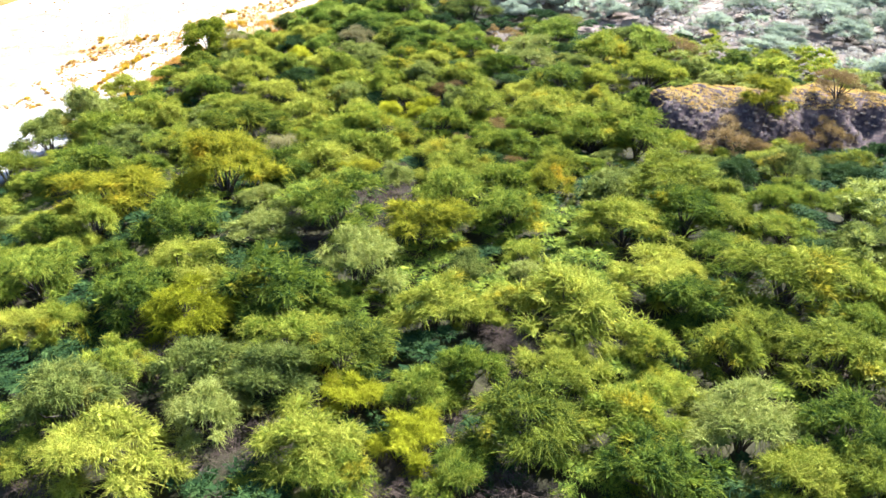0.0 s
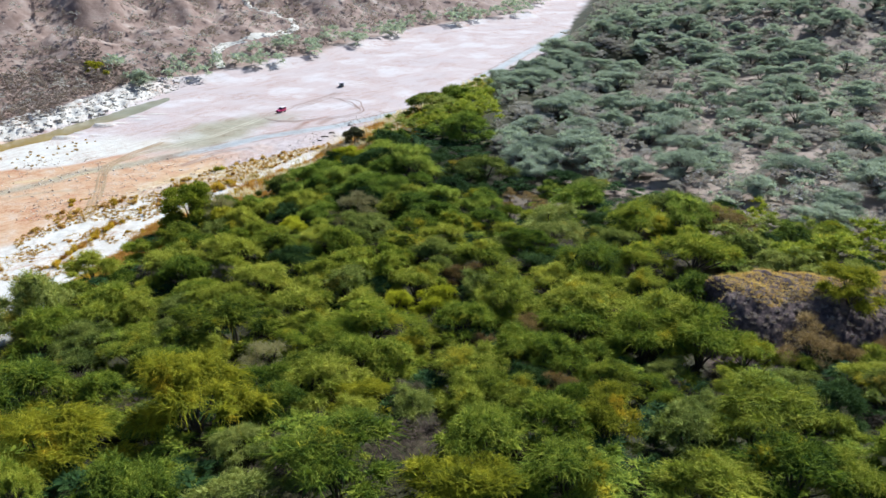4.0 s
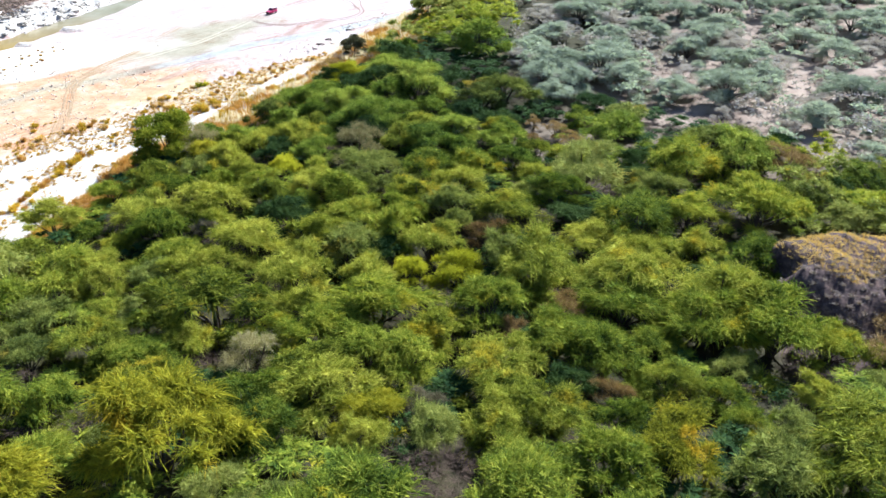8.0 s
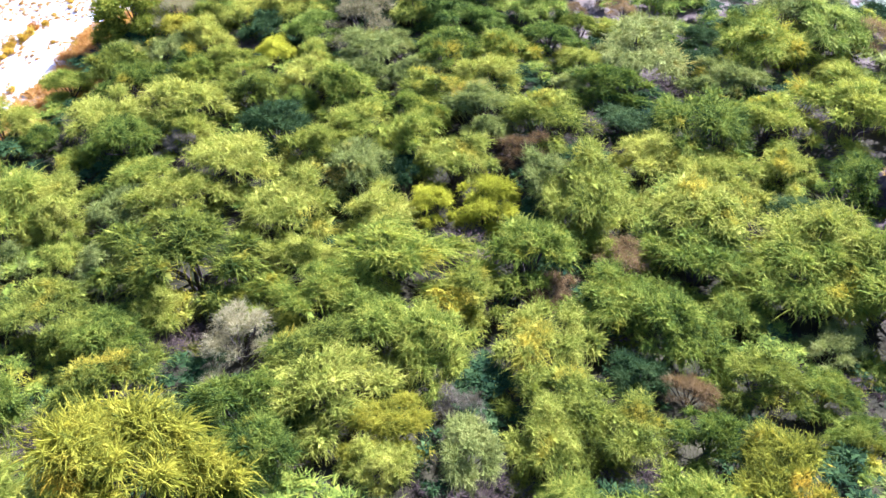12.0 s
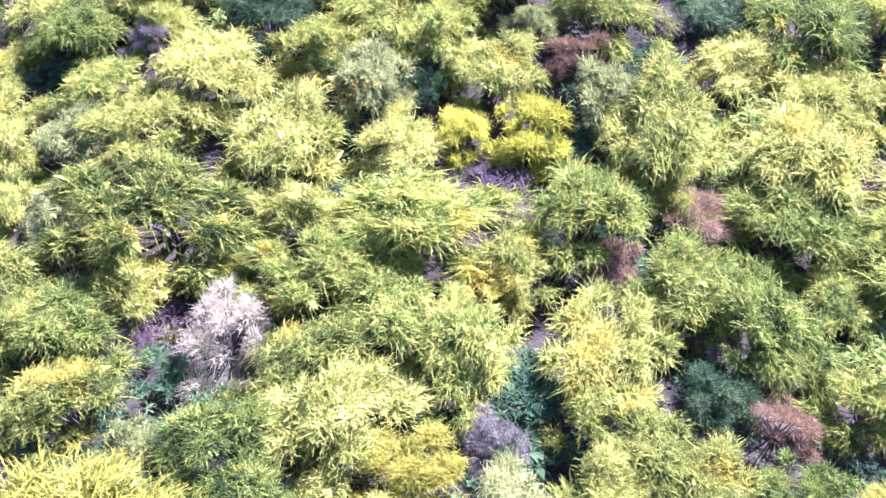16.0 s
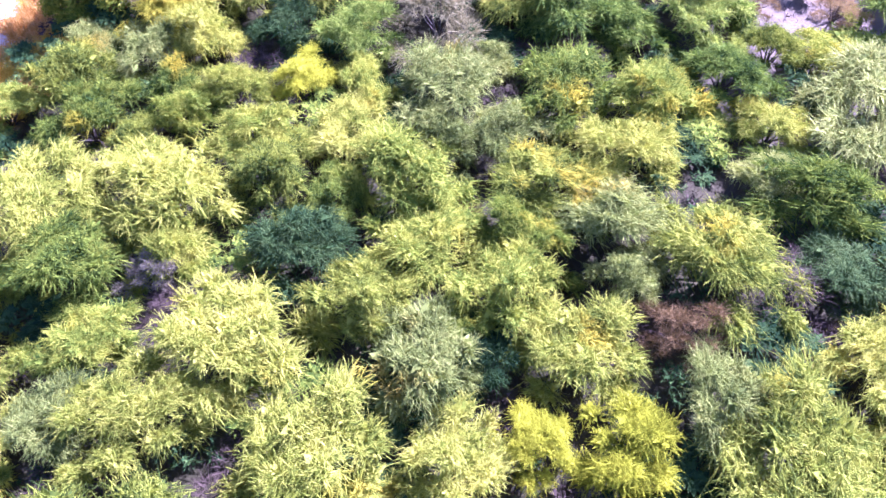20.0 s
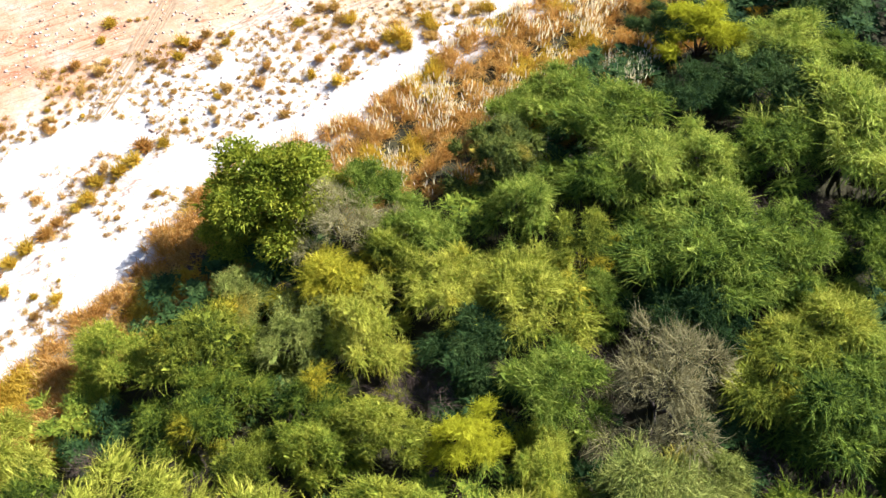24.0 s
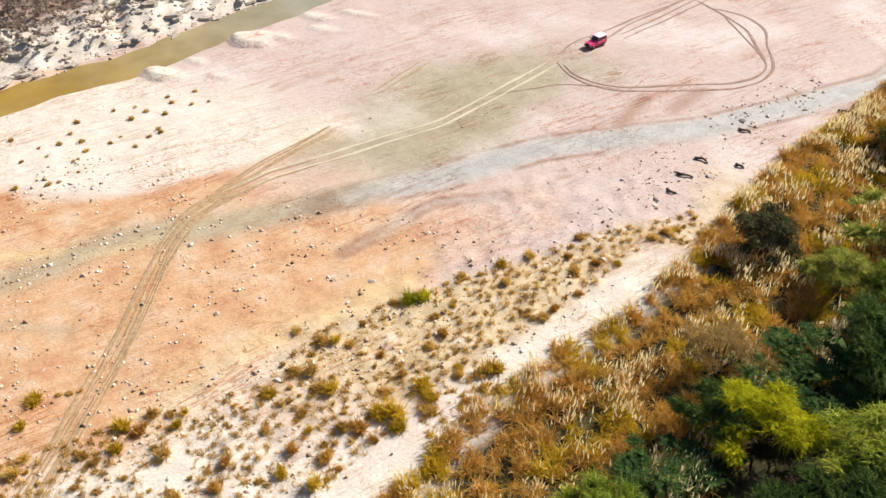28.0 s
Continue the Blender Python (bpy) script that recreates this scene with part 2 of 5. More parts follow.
def wave(x, y, s, ph=0.0):
    """A cheap smooth unevenness of about -1 to 1."""
    x, y = x / s, y / s
    return (np.sin(1.7 * x + 1.3 * np.sin(0.9 * y + ph)) + np.sin(1.3 * y - 0.8 * x + 1.1 * np.sin(1.1 * x + 2 * ph)) + 0.6 * np.sin(2.9 * x + 2.3 * y + ph)) / 2.4


def inland(x, y):
    """Metres from the bank line, positive in the wood."""
    return (x - edge_x(y)) * 0.88


LOBES = [(-106, 282.6, 3.4, 2.4, 0.8), (-112.6, 268.8, 3.0, 2.0, 0.7), (-103, 285.4, 3.6, 1.3, 0.3), (-100, 294, 3.2, 1.2, 0.3), (-104.4, 270.8, 2.0, 0.7, 0.3), (-97, 290, 2.4, 1.0, 0.25), (-94, 297, 3.0, 1.0, 0.25), (-110, 274, 1.8, 0.9, 0.3)]


def rim_x(y):
    """Where the tan, tufted sand along the bank gives way to the open flat."""
    return np.interp(y, [165, 200, 212, 220, 229, 235, 242, 255, 261], [-97, -92, -80.5, -71, -67.5, -63.5, -57, -45, -36.5])


def sand_lobe(x, y, lobe):
    """A low sand bank with a sharp edge towards the stream."""
    cx, cy, rx, ry, _ = lobe
    r = np.hypot((x - cx) / rx, (y - cy) / ry) + 0.18 * wave(x, y, 1.3, cx)
    return smooth(1.02, 0.94, r) * np.clip(0.75 - 0.3 * (x - cx) / rx - 0.45 * (y - cy) / ry, 0, 1)


def along(x, y, points, half, soft=1.0):
    """1 within half a width of a line through points, fading to 0 outside."""
    d = np.full(np.shape(x), 1e9)
    for (ax, ay), (bx, by) in zip(points, points[1:]):
        ux, uy = bx - ax, by - ay
        t = np.clip(((x - ax) * ux + (y - ay) * uy) / (ux * ux + uy * uy), 0, 1)
        d = np.minimum(d, np.hypot(x - ax - t * ux, y - ay - t * uy))
    return smooth(half + soft, half - soft, d)


def height(x, y):
    x, y = np.asarray(x, float), np.asarray(y, float)
    e = inland(x, y) + 1.3 * wave(x, y, 5.0)
    f = (np.interp(y, FAR_Y, FAR_X) - x) * 0.88
    z = 0.06 * wave(x, y, 9.0, 1.0) + 0.05 * wave(x, y, 3.1, 2.0) * (e > -60)
    z = z + 1.3 * smooth(1.5, 8, e) + 3.1 * smooth(6, 30, e) + 0.4 * wave(x, y, 11.0, 0.5) * smooth(3, 14, e)
    z = z + 5.0 * smooth(135, 95, y) * smooth(8, 40, e)
    # hummocks of blown sand round the grass tufts
    z = z + (0.20 * wave(x, y, 0.75, 1.4) + 0.14 * wave(x, y, 1.7, 0.2)) * smooth(-24, -18, e) * smooth(-2.5, -5, e) * smooth(272, 262, y) * smooth(170, 180, y)
    # eroded bluff with a bare top
    b = smooth(-2.0, 2.5, (x - 34.5) * 0.9 + 1.6 * wave(x, y, 2.6)) * smooth(129.5, 143, y + 1.2 * wave(x, y, 2.2, 1.0) + 3.0 * wave(x, 0 * y, 12.0, 1.0)) * smooth(156, 147, y + 4.0 * wave(x, y, 9.0, 2.0))
    z = z + (6.2 * b + (0.8 * wave(x, y, 0.8, 2.0) + 0.7 * wave(x, y, 1.5, 0.3)) * b * (1.3 - b) + 0.5 * wave(x, y, 3.4, 1.0) * b) * smooth(120, 90, x)
    # hillside beyond the wood
    h = smooth(210, 440, y) * np.clip(e - 45, 0, 400)
    z = z + 0.16 * h + 0.03 * h * wave(x, y, 22.0, 3.0)
    z = z + 11.0 * smooth(4, 34, e) * smooth(325, 390, y)
    # far bank
    g = np.clip(f, 0, 260)
    ridge = 0.5 + 0.5 * np.abs(wave(x, y, 24.0, 0.7)) + 0.12 * np.abs(wave(x, y, 8.0, 2.1)) + 0.05 * wave(x, y, 3.5, 1.1)
    z = z + 1.6 * smooth(0, 6, f) + 0.42 * np.clip(g - 14, 0, 260) * ridge
    # low channel that holds the stream under the far bank
    z = z - (0.6 + 0.16 * wave(x, y, 4.0, 2.2)) * np.exp(-((f + 6.2 + 0.8 * wave(x, y, 7.0, 0.3)) / 3.9) ** 2) * smooth(345, 290, y)
    # rough ledge at the foot of the far bank
    z = z + (1.3 + 0.9 * wave(x, y, 2.1, 1.0)) * smooth(-2.0, 0.5, f + 1.5 * wave(x, y, 3.0, 0.4)) * smooth(16, 8, f) * smooth(360, 330, y)
    if np.ndim(z) == 0 and not (x < -90 and 262 < y < 302):
        return z
    for lobe in LOBES:
        z = z + lobe[4] * sand_lobe(x, y, lobe)
    return z


def axis(*spans):
    out = []
    for a, b, step in spans:
        out += list(np.arange(a, b, step))
    return np.array(out + [spans[-1][1]])


gx = axis((-4000, -800, 400), (-800, -320, 30), (-320, -150, 5), (-150, -125, 1.1), (-125, -40, 0.7), (-40, 32, 1.1), (32, 70, 0.6), (70, 200, 4), (200, 800, 30), (800, 4000, 400))
gy = axis((-3000, -200, 300), (-200, 40, 12), (40, 128, 1.2), (128, 158, 0.6), (158, 200, 1.2), (200, 300, 0.7), (300, 330, 1.1), (330, 620, 4), (620, 1200, 20), (1200, 4800, 300))
GX, GY = np.meshgrid(gx, gy)
GZ = height(GX, GY)
nx, ny = len(gx), len(gy)


def numpy_mesh(name, verts, faces):
    """A mesh from arrays; all faces have the same number of corners."""
    me = bpy.data.meshes.new(name)
    n, k = faces.shape
    me.vertices.add(len(verts))
    me.vertices.foreach_set("co", np.ascontiguousarray(verts, np.float32).ravel())
    me.loops.add(n * k)
    me.loops.foreach_set("vertex_index", np.ascontiguousarray(faces, np.int32).ravel())
    me.polygons.add(n)
    me.polygons.foreach_set("loop_start", np.arange(0, n * k, k, dtype=np.int32))
    me.update(calc_edges=True)
    return me


idx = np.arange(nx * ny).reshape(ny, nx)
gf = np.stack([idx[:-1, :-1], idx[:-1, 1:], idx[1:, 1:], idx[1:, :-1]], -1).reshape(-1, 4)
ground_me = numpy_mesh("ground", np.stack([GX, GY, GZ], -1).reshape(-1, 3), gf)
ground_me.polygons.foreach_set("use_smooth", np.ones(len(gf), bool))


MAIN = [(-80.5, 199), (-81.6, 204.8), (-82.4, 209.3), (-83.7, 214.8), (-85.6, 223.4), (-88.5, 232.3), (-89.5, 237), (-90, 242.4), (-88.4, 246), (-86, 251.2), (-81.6, 256.2), (-70.1, 269.8), (-60.4, 291.7)]


def zones(x, y):
    """How far each kind of soil covers a place."""
    e = inland(x, y)
    f = (np.interp(y, FAR_Y, FAR_X) - x) * 0.88
    w = wave(x, y, 6.0)
    white = smooth(-25, -18, e + 3 * w) * smooth(229, 212, y + 4 * w) + smooth(-7.0, -4.5, e + 0.8 * w) * smooth(225, 230, y) * smooth(256, 250, y)
    line = np.interp(x, [-125, -113.8, -104, -95.6, -88.6, -84], [233, 237.1, 240, 245, 252.9, 262])
    left = smooth(-1.8, 1.8, y - line + 1.2 * w + 0.5 * wave(x, y, 2.0, 1.0))
    white = white + smooth(-38, -50, e + 4 * w) * left * smooth(-7, -9, f) * smooth(274, 262, y + 3 * w)
    for lobe in LOBES:
        white = white + sand_lobe(x, y, lobe)
    white = white + 0.9 * smooth(-2.5, -0.8, f) * smooth(13, 7, f + 2 * w) * smooth(350, 320, y)
    u = 0.7 * w + 0.5 * wave(x, y, 2.2, 0.6)
    grey = along(x + u, y + u, [(60, 480), (12, 360), (-14.2, 303), (-26.6, 290.8), (-36.9, 281.5), (-46.9, 274.8), (-56.5, 268.3), (-65.6, 258.3), (-75.7, 250.1), (-83.1, 243.3), (-89.5, 237.4)], 2.2, 1.6)
    grey = np.maximum(grey, 0.9 * along(x + u, y + 1.4 * u, [(-86.8, 240.8), (-96, 234.6), (-98.6, 228.5), (-102.3, 224.2), (-112, 214)], 1.9, 1.8))
    grey = np.maximum(grey, 0.5 * along(x + u, y + u, [(-57.1, 257.7), (-64, 253.9), (-69.5, 244.5), (-71.2, 240.8)], 1.0, 1.0))
    grey = np.maximum(grey, 0.5 * along(x + u, y + u, [(-91, 220.5), (-97, 219.5), (-104, 215)], 0.8, 0.9))
    cream = np.maximum(along(x + u, y + u, [(-87.5, 241.5), (-89.6, 238.4), (-92.6, 234.6), (-97.5, 231.2), (-107, 227)], 0.9, 0.9), 0.8 * along(x + u, y + u, [(-99.8, 252), (-91.5, 256), (-84, 262.5)], 3.4, 2.2))
    cream = np.maximum(cream, 0.8 * along(x + 2 * u, y + u, [(-77, 215), (-72, 226), (-63, 238)], 2.5, 2.5))
    orange = smooth(-14, -22, e + 3 * w) * smooth(270, 240, y + 5 * w) * (1 - left) * smooth(-8, -12, f) + 0.7 * smooth(-4.5, -3, f) * smooth(-0.5, -2, f) * smooth(275, 262, y)
    damp = 0.85 * along(x + 0.4 * u, y + u, [(-46.1, 286), (-47.7, 279)], 1.0, 0.8) + 0.85 * along(x + 0.4 * u, y + u, [(-38.9, 290.5), (-41.8, 284.3)], 1.1, 0.9) + 0.5 * along(x, y + 0.5 * u, [(-75, 253.5), (-66.8, 261.9), (-54.1, 273.8), (-40.9, 283.4)], 0.2, 0.5)
    track = 0.8 * along(x, y, MAIN[:9], 1.0, 0.6)
    tan = smooth(-2, 2.5, x - rim_x(y) + 1.5 * w) * np.maximum(smooth(-3.5, -6.5, e), 0.9 * smooth(252, 257, y)) * smooth(216, 228, y + 3 * w) * smooth(278, 264, y)
    olive = smooth(-50, -42, e + 3 * w) * smooth(-25, -32, e + 3 * w) * smooth(250, 262, y) * smooth(305, 285, y)
    olive = np.maximum(olive, np.where(x < -72, 0.9 * grey, 0))
    grey = grey * smooth(-84, -66, x)
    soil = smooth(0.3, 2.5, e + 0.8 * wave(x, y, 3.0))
    hill = smooth(7, 14, f + 2 * w)
    bluff = smooth(31, 34, x) * smooth(122, 128, y) * smooth(160, 154, y) * smooth(86, 78, x)
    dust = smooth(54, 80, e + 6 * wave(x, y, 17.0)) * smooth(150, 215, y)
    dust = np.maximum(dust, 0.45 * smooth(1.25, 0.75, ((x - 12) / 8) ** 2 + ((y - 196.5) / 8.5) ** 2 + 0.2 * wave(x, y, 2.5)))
    return dict(white=np.clip(white, 0, 1), grey=np.clip(grey, 0, 1), orange=orange, olive=olive, tan=tan, cream=cream, damp=np.clip(damp, 0, 1), track=track, soil=soil, dust=dust, bluff=bluff, hill=hill)


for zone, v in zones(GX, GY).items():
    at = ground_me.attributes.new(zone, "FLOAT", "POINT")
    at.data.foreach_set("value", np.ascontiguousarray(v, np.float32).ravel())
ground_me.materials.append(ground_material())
tagged(new("ground", ground_me), "dry pink and white sandy riverbed between brown scrub-covered banks", "ground", kind="structure")


# ---- foliage builders ----
def strips(root, way, length, width, droop, rng, segs=3, face=None):
    """Arching tapered blades: verts and triangles. root, way: n x 3; face: the way their flat side turns."""
    n = len(root)
    side = np.cross(way, rng.normal(size=(n, 3)) if face is None else face + rng.normal(0, 0.45, (n, 3)))
    side /= np.linalg.norm(side, axis=1, keepdims=True) + 1e-9
    rows = []
    for s in range(segs):
        t = s / segs
        mid = root + way * (length * t)[:, None] - np.array([0, 0, 1.0]) * (droop * length * t * t)[:, None]
        half = side * (width * (1.0 - 0.15 * t) * 0.5)[:, None]
        rows += [mid - half, mid + half]
    rows.append(root + way * length[:, None] - np.array([0, 0, 1.0]) * (droop * length)[:, None])
    k = 2 * segs + 1
    verts = np.stack(rows, 1).reshape(-1, 3)
    tri = []
    for s in range(segs - 1):
        a = 2 * s
        tri += [(a, a + 1, a + 3), (a, a + 3, a + 2)]
    tri.append((k - 3, k - 2, k - 1))
    faces = (np.arange(n)[:, None, None] * k + np.array(tri)[None]).reshape(-1, 3)
    return verts, faces


def unit(v):
    return v / (np.linalg.norm(v, axis=-1, keepdims=True) + 1e-9)


def fronds(root, way, length, width, droop, rng, pairs=5, face=None):
    """Arching feathery shoots: a bare spine with leaflets in pairs, longest in the middle. Verts and triangles."""
    n = len(root)
    side = unit(np.cross(way, rng.normal(size=(n, 3)) if face is None else face + rng.normal(0, 0.45, (n, 3))))
    down = np.array([0, 0, -1.0])
    t = np.linspace(0, 1, pairs + 1)
    spine = root[:, None] + way[:, None] * (length[:, None] * t)[..., None] + down * (droop[:, None] * length[:, None] * t**2)[..., None]
    bend = np.cross(way, side) * (length * rng.normal(0, 0.16, n))[:, None]   # shoots wind a little
    spine = spine + bend[:, None] * np.sin(np.pi * 1.5 * t)[None, :, None]
    step = np.diff(spine, axis=1)
    span = np.sin(np.pi * (0.22 + 0.66 * t[1:]))[None, :, None] * width[:, None, None] * rng.uniform(0.7, 1.3, (n, pairs, 1))
    sag = down * 0.35 * span
    tips = [spine[:, 1:] + 0.7 * step + sag + m * side[:, None] * span for m in (-1, 1)]
    k = 3 * pairs + 1
    verts = np.concatenate([spine, *tips], 1).reshape(-1, 3)
    tri = [(j, j + 1, pairs + 1 + m * pairs + j) for m in (0, 1) for j in range(pairs)]
    return verts, (np.arange(n)[:, None, None] * k + np.array(tri)[None]).reshape(-1, 3)


def crown_arrays(seed, sprays=3000, fine=4600, core=520, lobes=13, spray=0.84, wide=0.035, droop=0.5, scatter=0.5, tall=1.0, lump=(0.6, 1.08), feather=0):
    """A wide crown, 7.2 m across and about 5 m high: domed lobes set with arching sprays that hang low at the rim.
    fine: short straight shoots between them; feather: how many of the sprays are feathery shoots with leaflets."""
    rng = np.random.default_rng(seed)
    ang = rng.uniform(0, 2 * np.pi) + np.arange(lobes) * 2.4
    rad = 2.7 * np.sqrt((np.arange(lobes) + 0.2) / lobes) * rng.uniform(0.5, 1.4, lobes)
    cz = (4.1 - 0.21 * rad**2) * tall + rng.normal(0, 0.5, lobes)
    centre = np.stack([rad * np.cos(ang), rad * np.sin(ang), cz], 1)
    size = rng.uniform(*lump, lobes)
    low = max(2, lobes // 6) if spray > 0.5 else lobes // 3   # lobes that hang almost to the ground round the rim
    ring = rng.uniform(0, 2 * np.pi) + np.arange(low) * 2 * np.pi / low
    centre = np.concatenate([centre, np.stack([2.35 * np.cos(ring), 2.35 * np.sin(ring), rng.uniform(1.2, 2.0, low)], 1)])
    size = np.r_[size, rng.uniform(lump[0] * 1.05, lump[1], low)]
    lobes += low
    out = []
    for n, length, width, segs in ((feather, spray, 0.045, 5), (sprays, spray, wide, 2), (fine, spray * 0.48, wide * 1.15, 1), (core, 0.55, 0.51, 1)):
        if not n:
            continue
        bunch = 3 if segs == 5 else 6 if segs == 2 and width < 0.3 else 1   # sprays hang in bunches
        n = max(1, n // bunch)
        pick = rng.choice(lobes, n, p=size**2 / (size**2).sum())
        d = unit(rng.normal(size=(n, 3)) + [0, 0, 0.55])
        d[:, 2] = np.where(d[:, 2] < -0.25, -d[:, 2], d[:, 2])
        root = centre[pick] + d * (size[pick] * (rng.uniform(0.0, 0.62, n) if width > 0.5 else rng.uniform(0.4 if segs == 5 else 0.62, 1.0, n)))[:, None] * [1, 1, 0.85]
        root[:, 2] = np.maximum(root[:, 2], 0.5)
        out_way = unit(root - centre[pick] * [0.9, 0.9, 0.92])
        along = unit(np.cross(out_way, rng.normal(size=(n, 3))))
        way = unit(0.9 * out_way + 0.4 * along + rng.normal(0, scatter, (n, 3)) * 0.5 + [0, 0, 0.15])
        if bunch > 1:
            root, way, out_way = (np.repeat(v, bunch, axis=0) for v in (root, way, out_way))
            n = len(root)
            root = root + rng.normal(0, 0.06, (n, 3))
            way = unit(way + rng.normal(0, 0.62, (n, 3)))
        shape = (length * rng.uniform(0.55, 1.35, n), width * rng.uniform(0.7, 1.3, n), droop * rng.uniform(0.2, 1.7, n))
        out.append(fronds(root, way, *shape, rng, 4, out_way) if segs == 5 else strips(root, way, *shape, rng, segs, out_way))
    v, f = join(out)
    grow = 3.6 / np.percentile(np.hypot(v[:, 0], v[:, 1]), 88)
    return (v * [grow, grow, 1], f), centre * [grow, grow, 1]


def limb_arrays(points, r0, r1, sides=5):
    """A tapered tube along points."""
    points = np.asarray(points, float)
    n = len(points)
    verts, faces = [], []
    for i, p in enumerate(points):
        d = unit(points[min(i + 1, n - 1)] - points[max(i - 1, 0)])
        a = unit(np.cross(d, [0.3, 0.9, 0.2]))
        b = np.cross(d, a)
        r = r0 + (r1 - r0) * i / (n - 1)
        for s in range(sides):
            t = 2 * np.pi * s / sides
            verts.append(p + r * (a * np.cos(t) + b * np.sin(t)))
    for i in range(n - 1):
        for s in range(sides):
            q = (s + 1) % sides
            faces.append((i * sides + s, i * sides + q, (i + 1) * sides + q, (i + 1) * sides + s))
    return np.array(verts), np.array(faces)


def join(pieces):
    verts, faces, base = [], [], 0
    for v, f in pieces:
        verts.append(v)
        faces.append(f + base)
        base += len(v)
    return np.concatenate(verts), np.concatenate(faces)


def trunk_arrays(seed, centre):
    rng = np.random.default_rng(seed + 500)
    out = []
    for c in centre[: min(9, len(centre))]:
        fork = np.array([c[0] * 0.25, c[1] * 0.25, 1.1 + rng.normal(0, 0.2)])
        bend = c * [0.7, 0.7, 0.68] + rng.normal(0, 0.15, 3)
        out.append(limb_arrays([rng.normal(0, 0.12, 3) * [1, 1, 0] - [0, 0, 0.5], fork, bend, c + [0, 0, 0.4]], 0.13, 0.03))
    return join(out)


def part(name, me, material, parent, label=""):
    ob = new(name, me)
    if not me.materials:
        me.materials.append(material)
    ob.parent = parent
    if label:
        tagged(ob, label)
    return ob


KINDS = []   # trunk and crown meshes of the tree shapes
for s in range(10):
    (cv, cf), centre = crown_arrays(s, sprays=0, fine=900, core=1700, lobes=12 + s % 8, spray=0.68, feather=4300, lump=(0.55, 1.15))
    KINDS.append((numpy_mesh("trunk", *trunk_arrays(s, centre)), numpy_mesh("crown", cv, cf)))
for s in range(3):   # thin bare bushes
    (cv, cf), centre = crown_arrays(40 + s, sprays=2600, fine=5200, core=0, lobes=11, spray=0.85, wide=0.024, droop=0.1, scatter=0.6)
    KINDS.append((numpy_mesh("trunk", *trunk_arrays(40 + s, centre)), numpy_mesh("crown", cv, cf)))
for s in range(3):   # dense broad-leaved crowns
    (cv, cf), centre = crown_arrays(60 + s, sprays=900, fine=13000, core=1500, lobes=15, spray=0.42, wide=0.1, droop=0.2, scatter=0.9, tall=1.2, lump=(0.95, 1.45))
    KINDS.append((numpy_mesh("trunk", *trunk_arrays(60 + s, centre)), numpy_mesh("crown", cv, cf)))
for tr, cr in KINDS:
    tr.materials.append(BARK)
    cr.materials.append(LEAF["green"])

LABEL = {
    "green": "green mesquite tree with feathery drooping sprays", "fresh": "fresh green mesquite tree with feathery drooping sprays", "lime": "light yellow-green mesquite tree with feathery sprays",
    "yellow": "bright yellow mesquite tree in flower", "dark": "dark green mesquite tree with dense hanging sprays",
    "olive": "dusty grey-green mesquite tree with feathery sprays", "dry": "dry brown thorn bush with few leaves",
    "dusty_green": "haze-paled grey-green mesquite tree at the wood's edge", "orange": "mesquite tree turning orange-yellow on its top", "grey": "bare grey leafless thorn bush", "pale": "dusty pale thorn bush with few leaves",
}
CODE = {"g": "green", "l": "lime", "y": "yellow", "k": "dark", "o": "olive", "d": "dry", "p": "pale", "w": "orange", "e": "grey"}
tree_rng = random.Random(7)
placed = []


def tree(x, y, size, kind, tall=1.0, shape=None, name="mesquite_tree", label="", group="riverside mesquite wood"):
    """A mesquite or thorn tree with a crown of the given width in metres."""
    bare = kind in ("dry", "grey", "pale")
    if shape is None:
        shape = 10 + tree_rng.randrange(3) if bare else tree_rng.randrange(10)
    if bare:
        name = "thorn_bush"
    root = new(name)
    tr, cr = KINDS[shape]
    part("trunk", tr, BARK, root)
    crown = part("crown", cr, LEAF["green"], root)
    crown.material_slots[0].link = "OBJECT"
    crown.material_slots[0].material = LEAF[kind]
    k = size / 6.5
    long = tree_rng.uniform(0.8, 1.25)
    root.matrix_world = Matrix.LocRotScale((x, y, float(height(x, y)) - 0.1), Euler((0, 0, tree_rng.uniform(0, 6.28))), (k * long, k / long, 1.1 * (size / 8) ** 0.65 * tall))
    tagged(root, label or LABEL[kind], "bush" if bare else "tree", group)
    placed.append((x, y, size))
    return root


# ---- dry bed: stream, wheel tracks ----
water_k = Mat("muddy_water", 0.12, 0.5)
where = water_k.node("SeparateXYZ")
water_k.link(water_k.pos(), where.inputs[0])
water_k.colour(water_k.mix(water_k.span(where.outputs[1], 258, 300), water_k.ramp(water_k.noise(0.15, 3.0), (0.3, (0.25, 0.155, 0.03)), (0.7, (0.35, 0.235, 0.05))), water_k.ramp(water_k.noise(0.15, 3.0), (0.3, (0.24, 0.22, 0.14)), (0.7, (0.33, 0.31, 0.23))))).bump(water_k.noise(2.0, 3.0), 0.15, 0.05)


